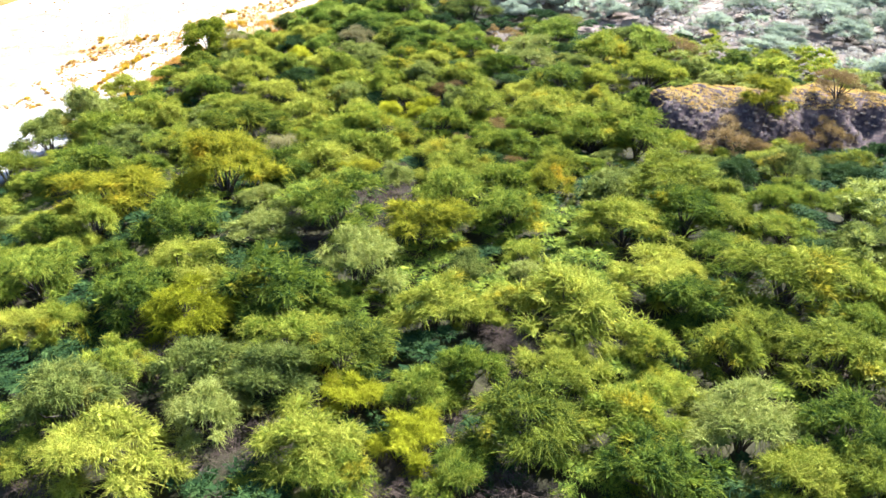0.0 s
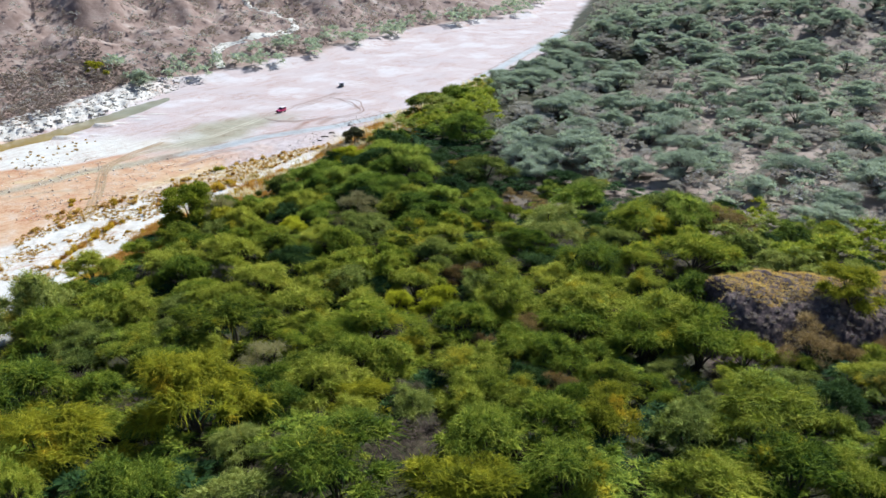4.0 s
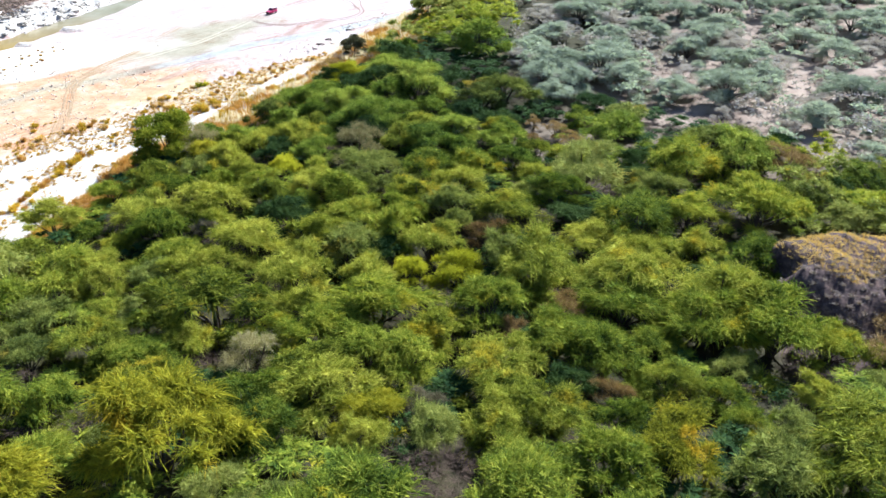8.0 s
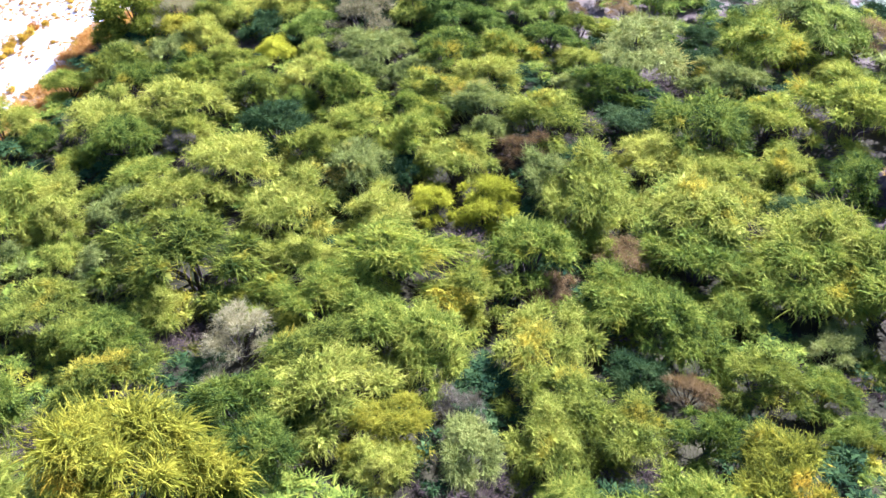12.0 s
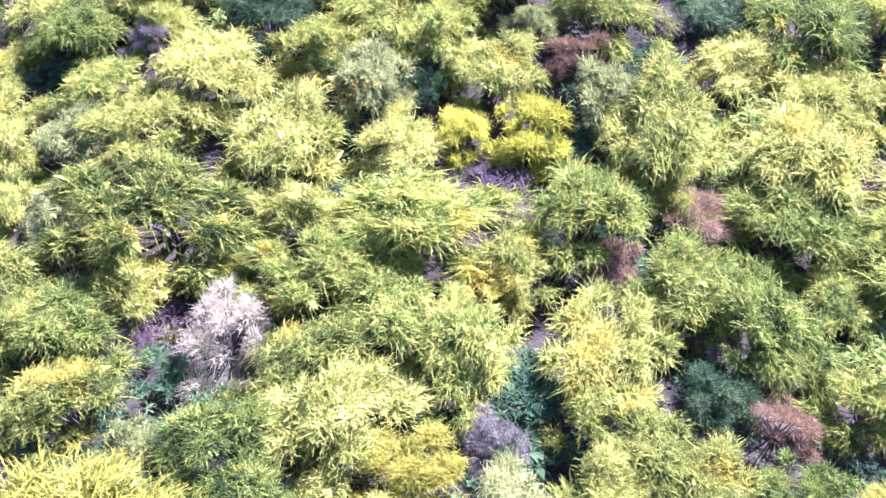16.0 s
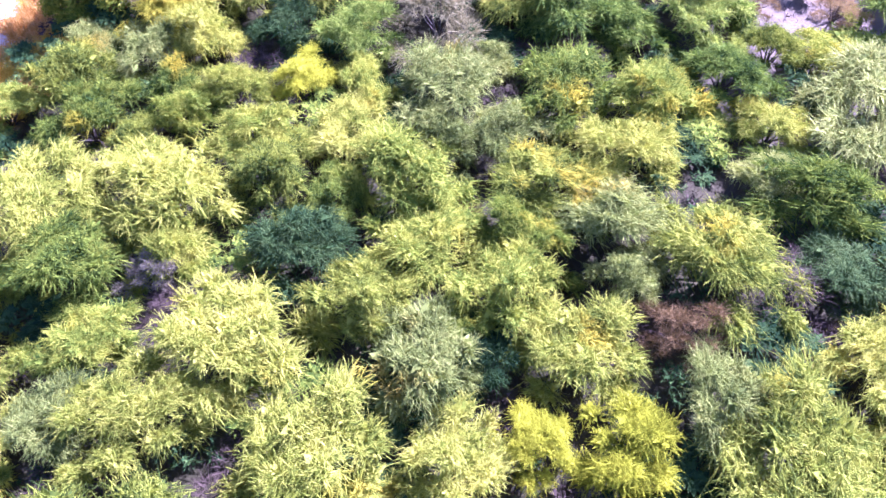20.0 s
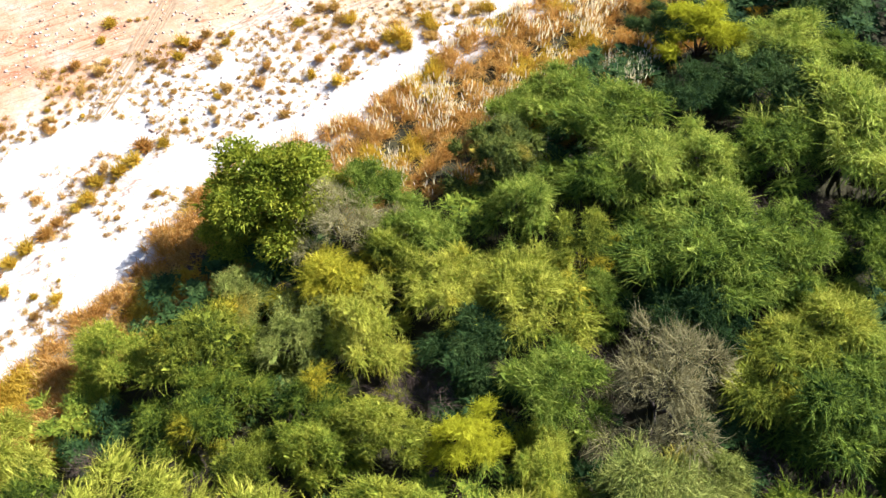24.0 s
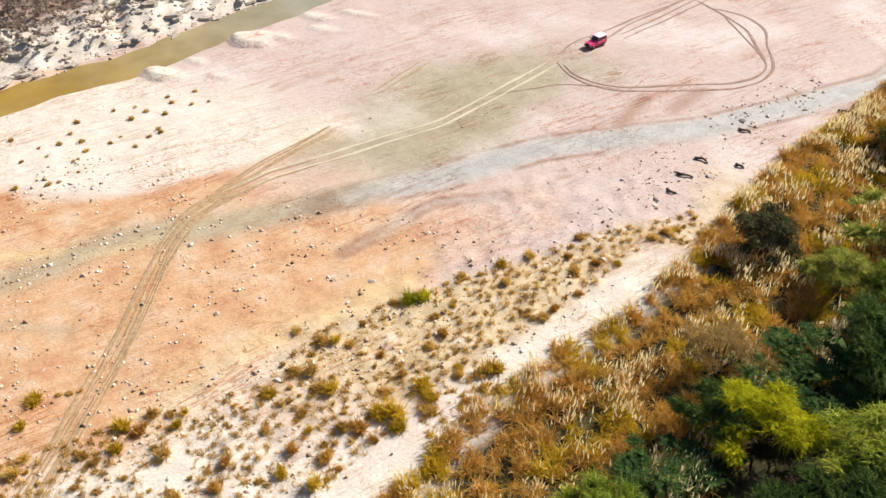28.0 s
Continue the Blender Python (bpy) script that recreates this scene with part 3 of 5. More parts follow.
def ribbon(name, xs, ys, half, lift, material, rows=(-1, 1), sag=None):
    """A strip that follows the ground along a line."""
    xs, ys = np.asarray(xs, float), np.asarray(ys, float)
    tx, ty = np.gradient(xs), np.gradient(ys)
    n = np.hypot(tx, ty)
    sx, sy = ty / n, -tx / n
    half = np.broadcast_to(half, xs.shape)
    verts = []
    for i, r in enumerate(rows):
        px, py = xs + sx * half * r, ys + sy * half * r
        z = np.full(xs.shape, lift) if sag is None else height(px, py) + lift + sag[i]
        verts.append(np.stack([px, py, z], 1))
    m, k = len(xs), len(rows)
    v = np.stack(verts, 1).reshape(-1, 3)
    g = np.arange(m * k).reshape(m, k)
    f = np.stack([g[:-1, :-1], g[:-1, 1:], g[1:, 1:], g[1:, :-1]], -1).reshape(-1, 4)
    me = numpy_mesh(name, v, f)
    me.materials.append(material)
    return new(name, me)


wy = np.arange(150, 330, 2.0)
wx = np.interp(wy, FAR_Y, FAR_X) + 7.0
tagged(ribbon("water", wx, wy, 6.0, -0.22, water_k.m), "shallow olive-brown stream below the far bank", "water", kind="structure")

rut_k = Mat("churned_sand", 0.95, 0.1)
rut_k.colour(rut_k.ramp(rut_k.noise(1.5, 5.0), (0.3, (0.26, 0.17, 0.095)), (0.7, (0.43, 0.305, 0.18)))).bump(rut_k.noise(6.0), 0.6, 0.08)


def glide(points, step=1.0):
    """A smooth line through points."""
    p = np.asarray(points, float)
    d = np.r_[0, np.cumsum(np.hypot(*np.diff(p, axis=0).T))]
    t = np.arange(0, d[-1], step)
    out = np.stack([np.interp(t, d, p[:, 0]), np.interp(t, d, p[:, 1])], 1)
    for _ in range(int(4 / step)):
        out[1:-1] = (out[:-2] + 2 * out[1:-1] + out[2:]) / 4
    return out


damp_k = Mat("damp_sand", 0.9, 0.2)
damp_k.colour(damp_k.ramp(damp_k.noise(0.9, 5.0), (0.3, (0.22, 0.14, 0.105)), (0.7, (0.36, 0.25, 0.20)))).bump(damp_k.noise(6.0), 0.6, 0.08)
crust_k = Mat("pale_pressed_sand", 0.95, 0.1)
crust_k.colour(crust_k.ramp(crust_k.noise(0.8, 5.0), (0.3, (0.45, 0.38, 0.27)), (0.7, (0.55, 0.48, 0.36)))).bump(crust_k.noise(6.0), 0.5, 0.06)
wander = random.Random(77)


def rut(points, shift=0.0, wide=0.13, material=damp_k.m, label="narrow wheel rut pressed into the sand"):
    """One wheel's line, with low side ridges, tapering out at both ends."""
    p = glide(points)
    t = np.gradient(p, axis=0)
    n = np.stack([t[:, 1], -t[:, 0]], 1) / np.hypot(*t.T)[:, None]
    m = np.arange(len(p))
    ph = wander.uniform(0, 6)
    q = p + n * (shift + 0.10 * np.sin(m / 5.0 + ph) + 0.05 * np.sin(m / 1.9 + ph))[:, None]
    half = wide * (1 + 0.3 * np.sin(m / 2.3 + ph)) * np.minimum(1, np.minimum(m + 1, len(m) - m) / 4.0)
    ob = ribbon("wheel_rut", q[:, 0], q[:, 1], half, 0.03, material, (-1.6, -1, 0, 1, 1.6), (0.0, 0.04, 0.0, 0.04, 0.0))
    return tagged(ob, label, "track", "wheel tracks in the sand", kind="structure")


for shift in (-1.0, -0.62, -0.15, 0.45, 0.75, 1.1):
    rut(MAIN[:10], shift, wander.uniform(0.07, 0.12), rut_k.m, "brown wheel rut across the orange sand")
for shift in (-0.75, 0.65):
    rut(MAIN[8:], shift, 0.12, crust_k.m, "pale pressed wheel rut across the flat")
for shift in (-0.3, 0.95):
    rut(MAIN[8:11], shift, 0.08, rut_k.m, "brown wheel rut across the flat")
for shift in (-0.7, -0.35, 0.5, 0.8):
    rut([(-89.8, 240), (-89, 247), (-87.2, 253.4), (-83.1, 264.1)], shift, 0.09, rut_k.m, "brown wheel rut that branches off")
for shift in (-0.6, 0.6):
    rut([(-81.5, 274.3), (-78, 286.3)], shift, 0.07, rut_k.m, "faint wheel rut over the pink flat")
rut([(-60, 292.2), (-58, 289.2), (-54.1, 286.8), (-49.3, 286.7), (-34.4, 293.2), (-30.8, 296.8), (-29.3, 301), (-29.9, 304.5), (-31.3, 308.9), (-31.3, 313.1), (-32.7, 315.8), (-36, 319), (-41.6, 319.7)])
rut([(-58.7, 291.8), (-56.3, 289), (-52.6, 287.4), (-48.7, 288.1), (-34.6, 294.9), (-31.7, 297.7), (-30.5, 301.5), (-31.4, 304.9), (-32.7, 308.4), (-34.2, 313.1), (-38.6, 318), (-44, 322)])
rut([(-38.6, 318), (-35.3, 311.6), (-31.9, 305.7), (-30.6, 301)], 0, 0.1)
rut([(-60.5, 293.9), (-59.6, 299.2), (-56.2, 303.7), (-52.1, 310.7), (-45.5, 321.3), (-42, 330)], 0, 0.1)
rut([(-54.9, 302.1), (-52.6, 308.3), (-45.1, 321.5), (-41, 330)], 0, 0.12)
rut([(-52.8, 304.5), (-49.4, 310.6), (-45.9, 317.6), (-40, 330)], 0, 0.1)
rut([(-52.2, 303.4), (-47.5, 311.5), (-43, 320), (-38.5, 331)], 0, 0.1)
rut([(-66.3, 279), (-58, 286), (-50, 287.5)], 0, 0.06)

road_k = Mat("pale_dirt", 0.95, 0.1)
road_k.colour(road_k.ramp(road_k.noise(0.8, 5.0), (0.3, (0.46, 0.40, 0.33)), (0.7, (0.60, 0.54, 0.46)))).bump(road_k.noise(3.0), 0.5, 0.1)
lane = glide([(-90.5, 366), (-92, 370), (-96.3, 381), (-95.1, 391.5), (-87.3, 400), (-78, 417.5), (-72.4, 438), (-75, 446), (-90, 452), (-110, 470)])
tagged(ribbon("road", lane[:, 0], lane[:, 1], 1.5, 0.12, road_k.m, (-1.6, -1, 0, 1, 1.6), (-0.5, 0.05, 0.0, 0.05, -0.5)), "pale dirt road climbing the far bank", "road", kind="structure")

# ---- wood ----
# listed trees, from south to north: place, crown width, kind
# some 'k' trees are dark to give shade below the bluff and northward
WOOD_A = [(-9, 50.9, 6.4, 'g'), (17.1, 51.4, 9.2, 'g'), (0.2, 51.6, 6, 'g'), (34.4, 51.7, 6.5, 'l'), (29, 52.2, 7, 'l'), (-36.3, 53.9, 5.3, 'l'), (-28.8, 53.9, 9.5, 'l'), (-12.7, 54.7, 9.6, 'l'), (-3.3, 56.2, 6.4, 'y'), (34.3, 56.6, 8.3, 'g'), (7.1, 57.4, 9.3, 'l'), (15.5, 57.6, 8.4, 'g'), (25.8, 57.6, 9.4, 'o'), (-21.4, 58.6, 7.5, 'o'), (-34.3, 60.6, 9.2, 'o'), (19.4, 62.1, 6.8, 'g'), (-9.3, 62.3, 5.8, 'y'), (-3, 62.7, 6.8, 'g'), (-17.5, 64.4, 8, 'o'), (10.3, 64.6, 8, 'l'), (-24, 64.9, 8.1, 'o'), (-32.4, 65.5, 7.1, 'g'), (1.8, 66, 6.5, 'g'), (37.4, 67.4, 10.4, 'l')]
WOOD_B = [(-11, 68.1, 8.9, 'l'), (27.4, 68.4, 7.2, 'l'), (19.8, 69.3, 6.7, 'g'), (-16.4, 70.9, 8.6, 'g'), (42.4, 72.5, 6.9, 'g'), (32.1, 72.8, 7.6, 'l'), (-45.8, 73, 5.9, 'l'), (-41.4, 73.9, 5.9, 'g'), (-27.3, 74.1, 8.3, 'y'), (13, 74.1, 12.5, 'l'), (-21.3, 74.4, 5.4, 'g'), (-11.2, 74.8, 6, 'g'), (2.5, 75.8, 4.8, 'l'), (-1.7, 76, 9, 'l'), (26, 76.7, 8.4, 'g'), (-34.3, 76.9, 10.3, 'g'), (-19.3, 77.8, 12.5, 'g'), (37.1, 80.3, 12.3, 'l'), (45.6, 80.5, 7.5, 'g'), (-47.2, 82.5, 9.6, 'g'), (23.6, 82.6, 8.9, 'l'), (-30.1, 83.3, 9, 'l'), (-10.3, 85.1, 9.8, 'o'), (-33.2, 92.9, 9.4, 'g')]
WOOD_C = [(-2.7, 92.9, 10.5, 'w'), (21.5, 94, 9.6, 'l'), (-44.7, 94.7, 7.4, 'g'), (34.6, 95.6, 7.5, 'l'), (29.7, 96.7, 9.8, 'g'), (7.8, 97.2, 8.7, 'g'), (-14.9, 98.1, 12.5, 'g'), (-0.8, 100.9, 10.3, 'g'), (41.7, 101.1, 6.7, 'g'), (-43.8, 101.3, 10.9, 'w'), (21.5, 105.3, 8.9, 'o'), (7.7, 106.3, 8.3, 'g'), (29.6, 107, 11.6, 'l'), (-31.6, 108.5, 11.5, 'w'), (13.9, 108.8, 7.9, 'w'), (-14.3, 112, 5.2, 'l'), (-23.3, 112.1, 6.9, 'g'), (40.5, 112.7, 7.5, 'k'), (15, 113.3, 4.2, 'l'), (-8, 113.4, 5.3, 'o'), (-2, 113.7, 6, 'l'), (4.2, 114.8, 6.1, 'l'), (10.7, 115, 5.4, 'g'), (22.5, 115.6, 4.1, 'g')]
WOOD_D = [(-13.8, 115.7, 6.2, 'w'), (49.7, 116.2, 7.8, 'o'), (-25.7, 117, 7.4, 'g'), (-32.1, 117.3, 4.2, 'o'), (-46, 117.4, 7.9, 'g'), (0.2, 117.6, 8.2, 'l'), (-55.5, 118, 12.2, 'g'), (-8.6, 118.7, 4, 'e'), (-19.9, 119, 9.4, 'l'), (-37.2, 119.8, 7.7, 'l'), (31.6, 119.8, 4.3, 'l'), (10.5, 120.3, 4.3, 'd'), (16.3, 121.4, 6.6, 'l'), (-15.3, 121.8, 4, 'o'), (6.2, 122.2, 4.8, 'k'), (-21.4, 123.7, 8, 'l'), (-1.7, 124.7, 9.3, 'l'), (-11, 125.3, 8.2, 'g'), (-27.7, 126.3, 6.3, 'p'), (10.4, 126.6, 9.1, 'g'), (-43.3, 126.6, 5.1, 'l'), (-39, 127.2, 7.6, 'g'), (-15.2, 127.8, 8.4, 'g'), (-53.3, 129, 6, 'o')]
WOOD_E = [(36.4, 130, 7.2, 'g'), (-45.7, 130.3, 7.8, 'l'), (-35.2, 130.4, 6.1, 'l'), (5.5, 130.8, 7.8, 'g'), (-20.6, 131, 8.7, 'g'), (30.7, 131.7, 12.1, 'g'), (-7.5, 132.5, 6.7, 'l'), (23.4, 133.3, 9.2, 'g'), (0.7, 133.4, 4.5, 'd'), (-14.8, 135.9, 11.3, 'g'), (-33.8, 136.4, 12.2, 'l'), (14.7, 136.7, 9.1, 'g'), (-42.3, 136.7, 6.1, 'o'), (-23.2, 137.1, 7.9, 'l'), (-55.4, 137.1, 7.7, 'o'), (27, 137.2, 10.8, 'l'), (-1.5, 137.5, 9.2, 'g'), (7.4, 137.7, 6, 'd'), (22.4, 138.5, 5.6, 'g'), (5.6, 141.7, 5.8, 'g'), (15.4, 142.6, 11.4, 'l'), (-25.9, 144, 8.8, 'l'), (-49.9, 144.5, 6, 'l'), (-16.7, 144.6, 7.4, 'l')]
WOOD_F = [(-43.7, 145.2, 6, 'o'), (4.8, 145.3, 10.2, 'l'), (-38, 145.6, 8.4, 'l'), (-11.3, 146.4, 5, 'y'), (-5, 146.8, 6.5, 'y'), (-52.2, 148.1, 8.4, 'l'), (19.1, 149.7, 9.6, 'l'), (1, 150, 6.7, 'o'), (-19.6, 151.3, 8.8, 'o'), (-32.6, 152, 9.8, 'l'), (27.1, 152.2, 6.8, 'l'), (-14.9, 152.9, 5.5, 'k'), (-8.7, 153.6, 7.9, 'l'), (-17.9, 154, 4.8, 'g'), (13.4, 154.5, 8.4, 'l'), (-64.2, 155.3, 7.5, 'l'), (-0.7, 155.6, 5.4, 'd'), (-23.9, 155.7, 7.5, 'l'), (-52.2, 155.9, 5.7, 'g'), (-13.6, 157.5, 8.2, 'g'), (-46.3, 157.8, 8, 'g'), (-40.2, 157.8, 4, 'e'), (20.1, 159.2, 11.4, 'g'), (-39.9, 159.8, 5.6, 'g')]
WOOD_G = [(-4.6, 159.8, 4.9, 'o'), (-29.6, 160.2, 7.5, 'k'), (-19.7, 160.6, 8.9, 'g'), (38, 161.2, 12.5, 'g'), (28.3, 161.2, 9.2, 'g'), (2.1, 161.6, 9.4, 'l'), (-50.4, 162.4, 10.9, 'l'), (-12.4, 162.8, 5.9, 'g'), (-40.3, 164.3, 10.7, 'l'), (-5.7, 164.8, 7.9, 'o'), (-65.3, 165.7, 8.1, 'l'), (-17.5, 165.8, 2.5, 'd'), (-27.7, 165.9, 5, 'g'), (46.5, 166.5, 7.2, 'o'), (-32.9, 166.6, 6.7, 'l'), (-22, 167.2, 9.1, 'g'), (-11.3, 167.7, 7.8, 'l'), (10.7, 168.9, 8.9, 'g'), (6.6, 169.8, 5.3, 'o'), (-15.4, 170, 2.2, 'e'), (25.7, 170, 9, 'o'), (-34.4, 170.7, 6.5, 'g'), (-45.7, 171.4, 5, 'l'), (-27.1, 171.5, 7, 'l')]
WOOD_H = [(-4.4, 171.7, 7.1, 'l'), (-19.2, 172.1, 5.6, 'o'), (-50.8, 173.2, 7.5, 'g'), (-41.2, 173.5, 5.6, 'g'), (-59.9, 175.5, 5.9, 'g'), (7.8, 175.6, 5.6, 'l'), (-43.6, 176.6, 5.2, 'g'), (-38, 176.7, 6, 'l'), (-19.5, 177, 8.5, 'o'), (31.4, 177.1, 12.5, 'g'), (-2.3, 177.3, 7.9, 'g'), (16.1, 177.5, 11.2, 'o'), (-26.9, 177.8, 5.5, 'g'), (-32.4, 177.9, 5.2, 'y'), (-53.2, 178, 8.3, 'l'), (49.2, 178.5, 9.5, 'd'), (-9, 178.8, 9.4, 'g'), (4.3, 180.8, 7.1, 'g'), (-46.9, 182.1, 6.9, 'o'), (-16.7, 182.1, 4.4, 'o'), (41.7, 182.4, 10.6, 'g'), (-28, 183.4, 7.2, 'g'), (-42.6, 183.5, 7.4, 'l'), (8.8, 184.6, 5.5, 'l')]
WOOD_I = [(-33.9, 185.5, 6.9, 'k'), (-21.2, 186.5, 9.1, 'p'), (-46.7, 186.6, 7.4, 'w'), (-4.3, 186.9, 6.2, 'g'), (38.7, 187.4, 10.1, 'o'), (2.9, 189, 7.8, 'g'), (-32.1, 189.2, 9, 'l'), (-9.3, 189.2, 9.2, 'g'), (-37.9, 189.4, 7.6, 'l'), (-43.3, 190.8, 6.3, 'l'), (-13.7, 191.2, 7.5, 'l'), (23.5, 192.1, 10.3, 'g'), (4.3, 192.2, 6.6, 'g'), (-27.5, 192.5, 5.5, 'g'), (-49.3, 192.6, 7.9, 'p'), (-20.5, 193.4, 7.6, 'k'), (-42.9, 194.2, 6.4, 'g'), (-5.5, 194.7, 7.6, 'g'), (4, 195.3, 6.5, 'l'), (-10.8, 195.9, 7.3, 'l'), (-29.6, 196.7, 6.1, 'l'), (-49.2, 197.6, 5.8, 'g'), (-20.6, 198.3, 11.7, 'g'), (-35.5, 199, 6.4, 'g')]
WOOD_J = [(-15.5, 201.3, 9, 'l'), (-30.6, 203.2, 7, 'g'), (-21.8, 203.2, 7.6, 'l'), (-39.3, 204.2, 7.8, 'o'), (-9.3, 205.1, 6.6, 'l'), (-27.8, 206.7, 8, 'l'), (-23.1, 209.3, 7.1, 'g'), (-31.2, 210.2, 9.8, 'l'), (0.4, 210.2, 8.3, 'o'), (-40.2, 211.6, 6.3, 'g'), (-17.6, 211.9, 8.5, 'g'), (5.1, 212.3, 9.4, 'o'), (-36.7, 214, 8.3, 'l'), (-12.2, 215, 12.5, 'g'), (-25.2, 217.6, 6.6, 'k'), (-17.8, 218.1, 9.9, 'k'), (-18.5, 225.9, 8.5, 'g'), (-12.2, 226.1, 8.3, 'g'), (-30.1, 227, 6.1, 'k'), (-26.6, 227.3, 7.2, 'y'), (-30.7, 236, 6.1, 'd'), (-17.9, 238.4, 9, 'k'), (1.2, 245.4, 12.4, 'g'), (-15.6, 249.1, 7, 'g')]
WOOD_K = [(-21, 250.3, 6.7, 'o'), (0.9, 291.7, 12.5, 'g')]
WOODS = [WOOD_A, WOOD_B, WOOD_C, WOOD_D, WOOD_E, WOOD_F, WOOD_G, WOOD_H, WOOD_I, WOOD_J, WOOD_K]

for rows in WOODS:
    for x, y, size, code in rows:
        kind = CODE[code]
        # far olive and dark trees get the leaf paled for haze
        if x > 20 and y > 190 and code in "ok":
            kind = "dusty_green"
        elif y > 180 and code == "g" or y > 200 and code == "l":   # fresher green towards the north end
            kind = "fresh"
        tree(x, y, size, kind, 1.4 if size == 11.5 else 1.0 + 0.2 * (tree_rng.random() - 0.5))

tree(-55.4, 193.2, 9.4, "broad", 1.22, 13, "broadleaf_tree", "dense dark green round-crowned tree beside the white sand", "lone trees on the bank")
tree(-58, 190, 5.5, "broad", 0.75, 14, "broadleaf_tree", "low dark green tree beside the round-crowned one", "lone trees on the bank")
tree(-53.6, 194.8, 6.0, "broad", 0.85, 15, "broadleaf_tree", "dark green tree against the round-crowned one", "lone trees on the bank")
tree(-28, 255.5, 5.4, "drab", 0.95, 15, "broadleaf_tree", "small dark olive tree in tall dry grass", "lone trees on the bank")
tree(-11, 284, 9, "olive", 1.1, 15, "broadleaf_tree", "open-crowned grey-green tree at the river's edge", "lone trees on the bank")
tree(-2, 293, 9, "broad", 1.0, 13, "broadleaf_tree", "dark green tree at the river's edge", "lone trees on the bank")
for x, y, size, kind, tall in [(-66, 147, 12, "olive", 1.25), (-70, 138, 11, "olive", 1.2), (-61, 139, 10.5, "green", 1.15), (-55.5, 146, 9.5, "green", 1.1), (-72, 126, 9, "lime", 1.1), (-69, 156, 8, "green", 1.0)]:
    tree(x, y, size, kind, tall)
tree(34, 148.5, 7.5, "green", 0.9, 4, "mesquite_tree", "round green tree beside the bare bluff", "trees on the bluff")
tree(54, 139.5, 8, "orange", 1.0, 2, "mesquite_tree", "yellow-green tree on the edge of the bare bluff", "trees on the bluff")

for x, y, size in [(8.5, 192.5, 3.5), (13.5, 197, 4), (10, 201, 3.2), (16, 191.5, 4.2)]:
    tree(x, y, size, "dry", 0.8, group="dry bushes in the clearing")


def free(x, y, gap, size):
    return all((x - a) ** 2 + (y - b) ** 2 > (gap * 0.5 * (s + size)) ** 2 for a, b, s in placed)


def wood_side(y):
    """The wood's border against the dry slope."""
    return np.interp(y, [60, 130, 178, 182, 188, 200, 209, 214, 237, 267, 324], [88, 84, 74, 62, 52, 40, 27, 9, 5, 7, 10])


def clearing(x, y):
    """A bare brown patch inside the wood's border."""
    return ((x - 12) / 8) ** 2 + ((y - 196.5) / 8.5) ** 2 < 1


def on_bluff(x, y):
    return x > 33 and 131 < y < 157


tries = 0
while len(placed) < 370 and tries < 9000:
    tries += 1
    x, y, size = tree_rng.uniform(-85, 76), tree_rng.uniform(72, 228), tree_rng.uniform(5, 8.5)
    e = float(inland(x, y))
    if e < (6 if y < 195 else 15) or x > wood_side(y) or on_bluff(x, y) or clearing(x, y) or not free(x, y, 0.8 if tries < 6000 else 0.7, size):
        continue
    # northern filler trees take the dark leaf for the shade there
    tree(x, y, size, "dark" if y > 203 else tree_rng.choice(["green", "green", "green", "lime", "olive", "olive", "dark", "dark"]), 0.78)


def many_crowns(name, spots, material, sprays, label, category, wide=0.34, spray=1.5, core=0.25, lobes=9, lump=(0.6, 1.08), tall=1.0):
    """Far trees, joined: each a tuft of sprays over its spot. spots: x, y, width."""
    out = []
    for i, (x, y, size) in enumerate(spots):
        (v, f), _ = crown_arrays(1000 + i % 17, sprays=sprays // 3, fine=sprays * 2 // 3, core=int(sprays * core), lobes=lobes, lump=lump, spray=spray, wide=wide, droop=0.4)
        k = size / 6.6
        t = i * 2.4
        r = np.array([[math.cos(t), -math.sin(t), 0], [math.sin(t), math.cos(t), 0], [0, 0, 1]])
        out.append((v @ r.T * [k, k, k**0.7 * tall] + [x, y, float(height(x, y))], f))
    me = numpy_mesh(name, *join(out))
    me.materials.append(material)
    return tagged(new(name, me), label, category, kind="stuff")


def scatter(n, box, keep, gap, lo, hi, seed, old=()):
    rng = random.Random(seed)
    got, cells = [], {}
    for a in old:
        cells.setdefault((int(a[0] // 10), int(a[1] // 10)), []).append(a)
    for _ in range(n * 12):
        if len(got) >= n:
            break
        x, y, size = rng.uniform(box[0], box[1]), rng.uniform(box[2], box[3]), rng.uniform(lo, hi)
        if not keep(x, y):
            continue
        cx, cy = int(x // 10), int(y // 10)
        near = [a for i in (-1, 0, 1) for j in (-1, 0, 1) for a in cells.get((cx + i, cy + j), ())]
        if any((x - a[0]) ** 2 + (y - a[1]) ** 2 < (gap * 0.5 * (size + a[2])) ** 2 for a in near):
            continue
        got.append((x, y, size))
        cells.setdefault((cx, cy), []).append(got[-1])
    return got


def in_wood(x, y):
    e = float(inland(x, y))
    return e > (5 if y < 195 else 15) and x < wood_side(y) and not on_bluff(x, y) and not clearing(x, y)


far = scatter(900, (-130, 95, -60, 345), in_wood, 0.52, 6.5, 11, 11, placed)
near = [p for p in far if -82 < p[0] < 45 and 42 < p[1] < 232]   # these stand under the listed trees
south = [p for p in far if p[1] < 62 and p not in near]
far = [p for p in far if p not in near and p not in south]
shade = [p for p in far if 36 < p[0] and 98 < p[1] < 137 or -30 < p[0] < 8 and 222 < p[1] < 258]   # bushes coloured dark for the deep shade below the bluff and at the north end
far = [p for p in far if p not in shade]
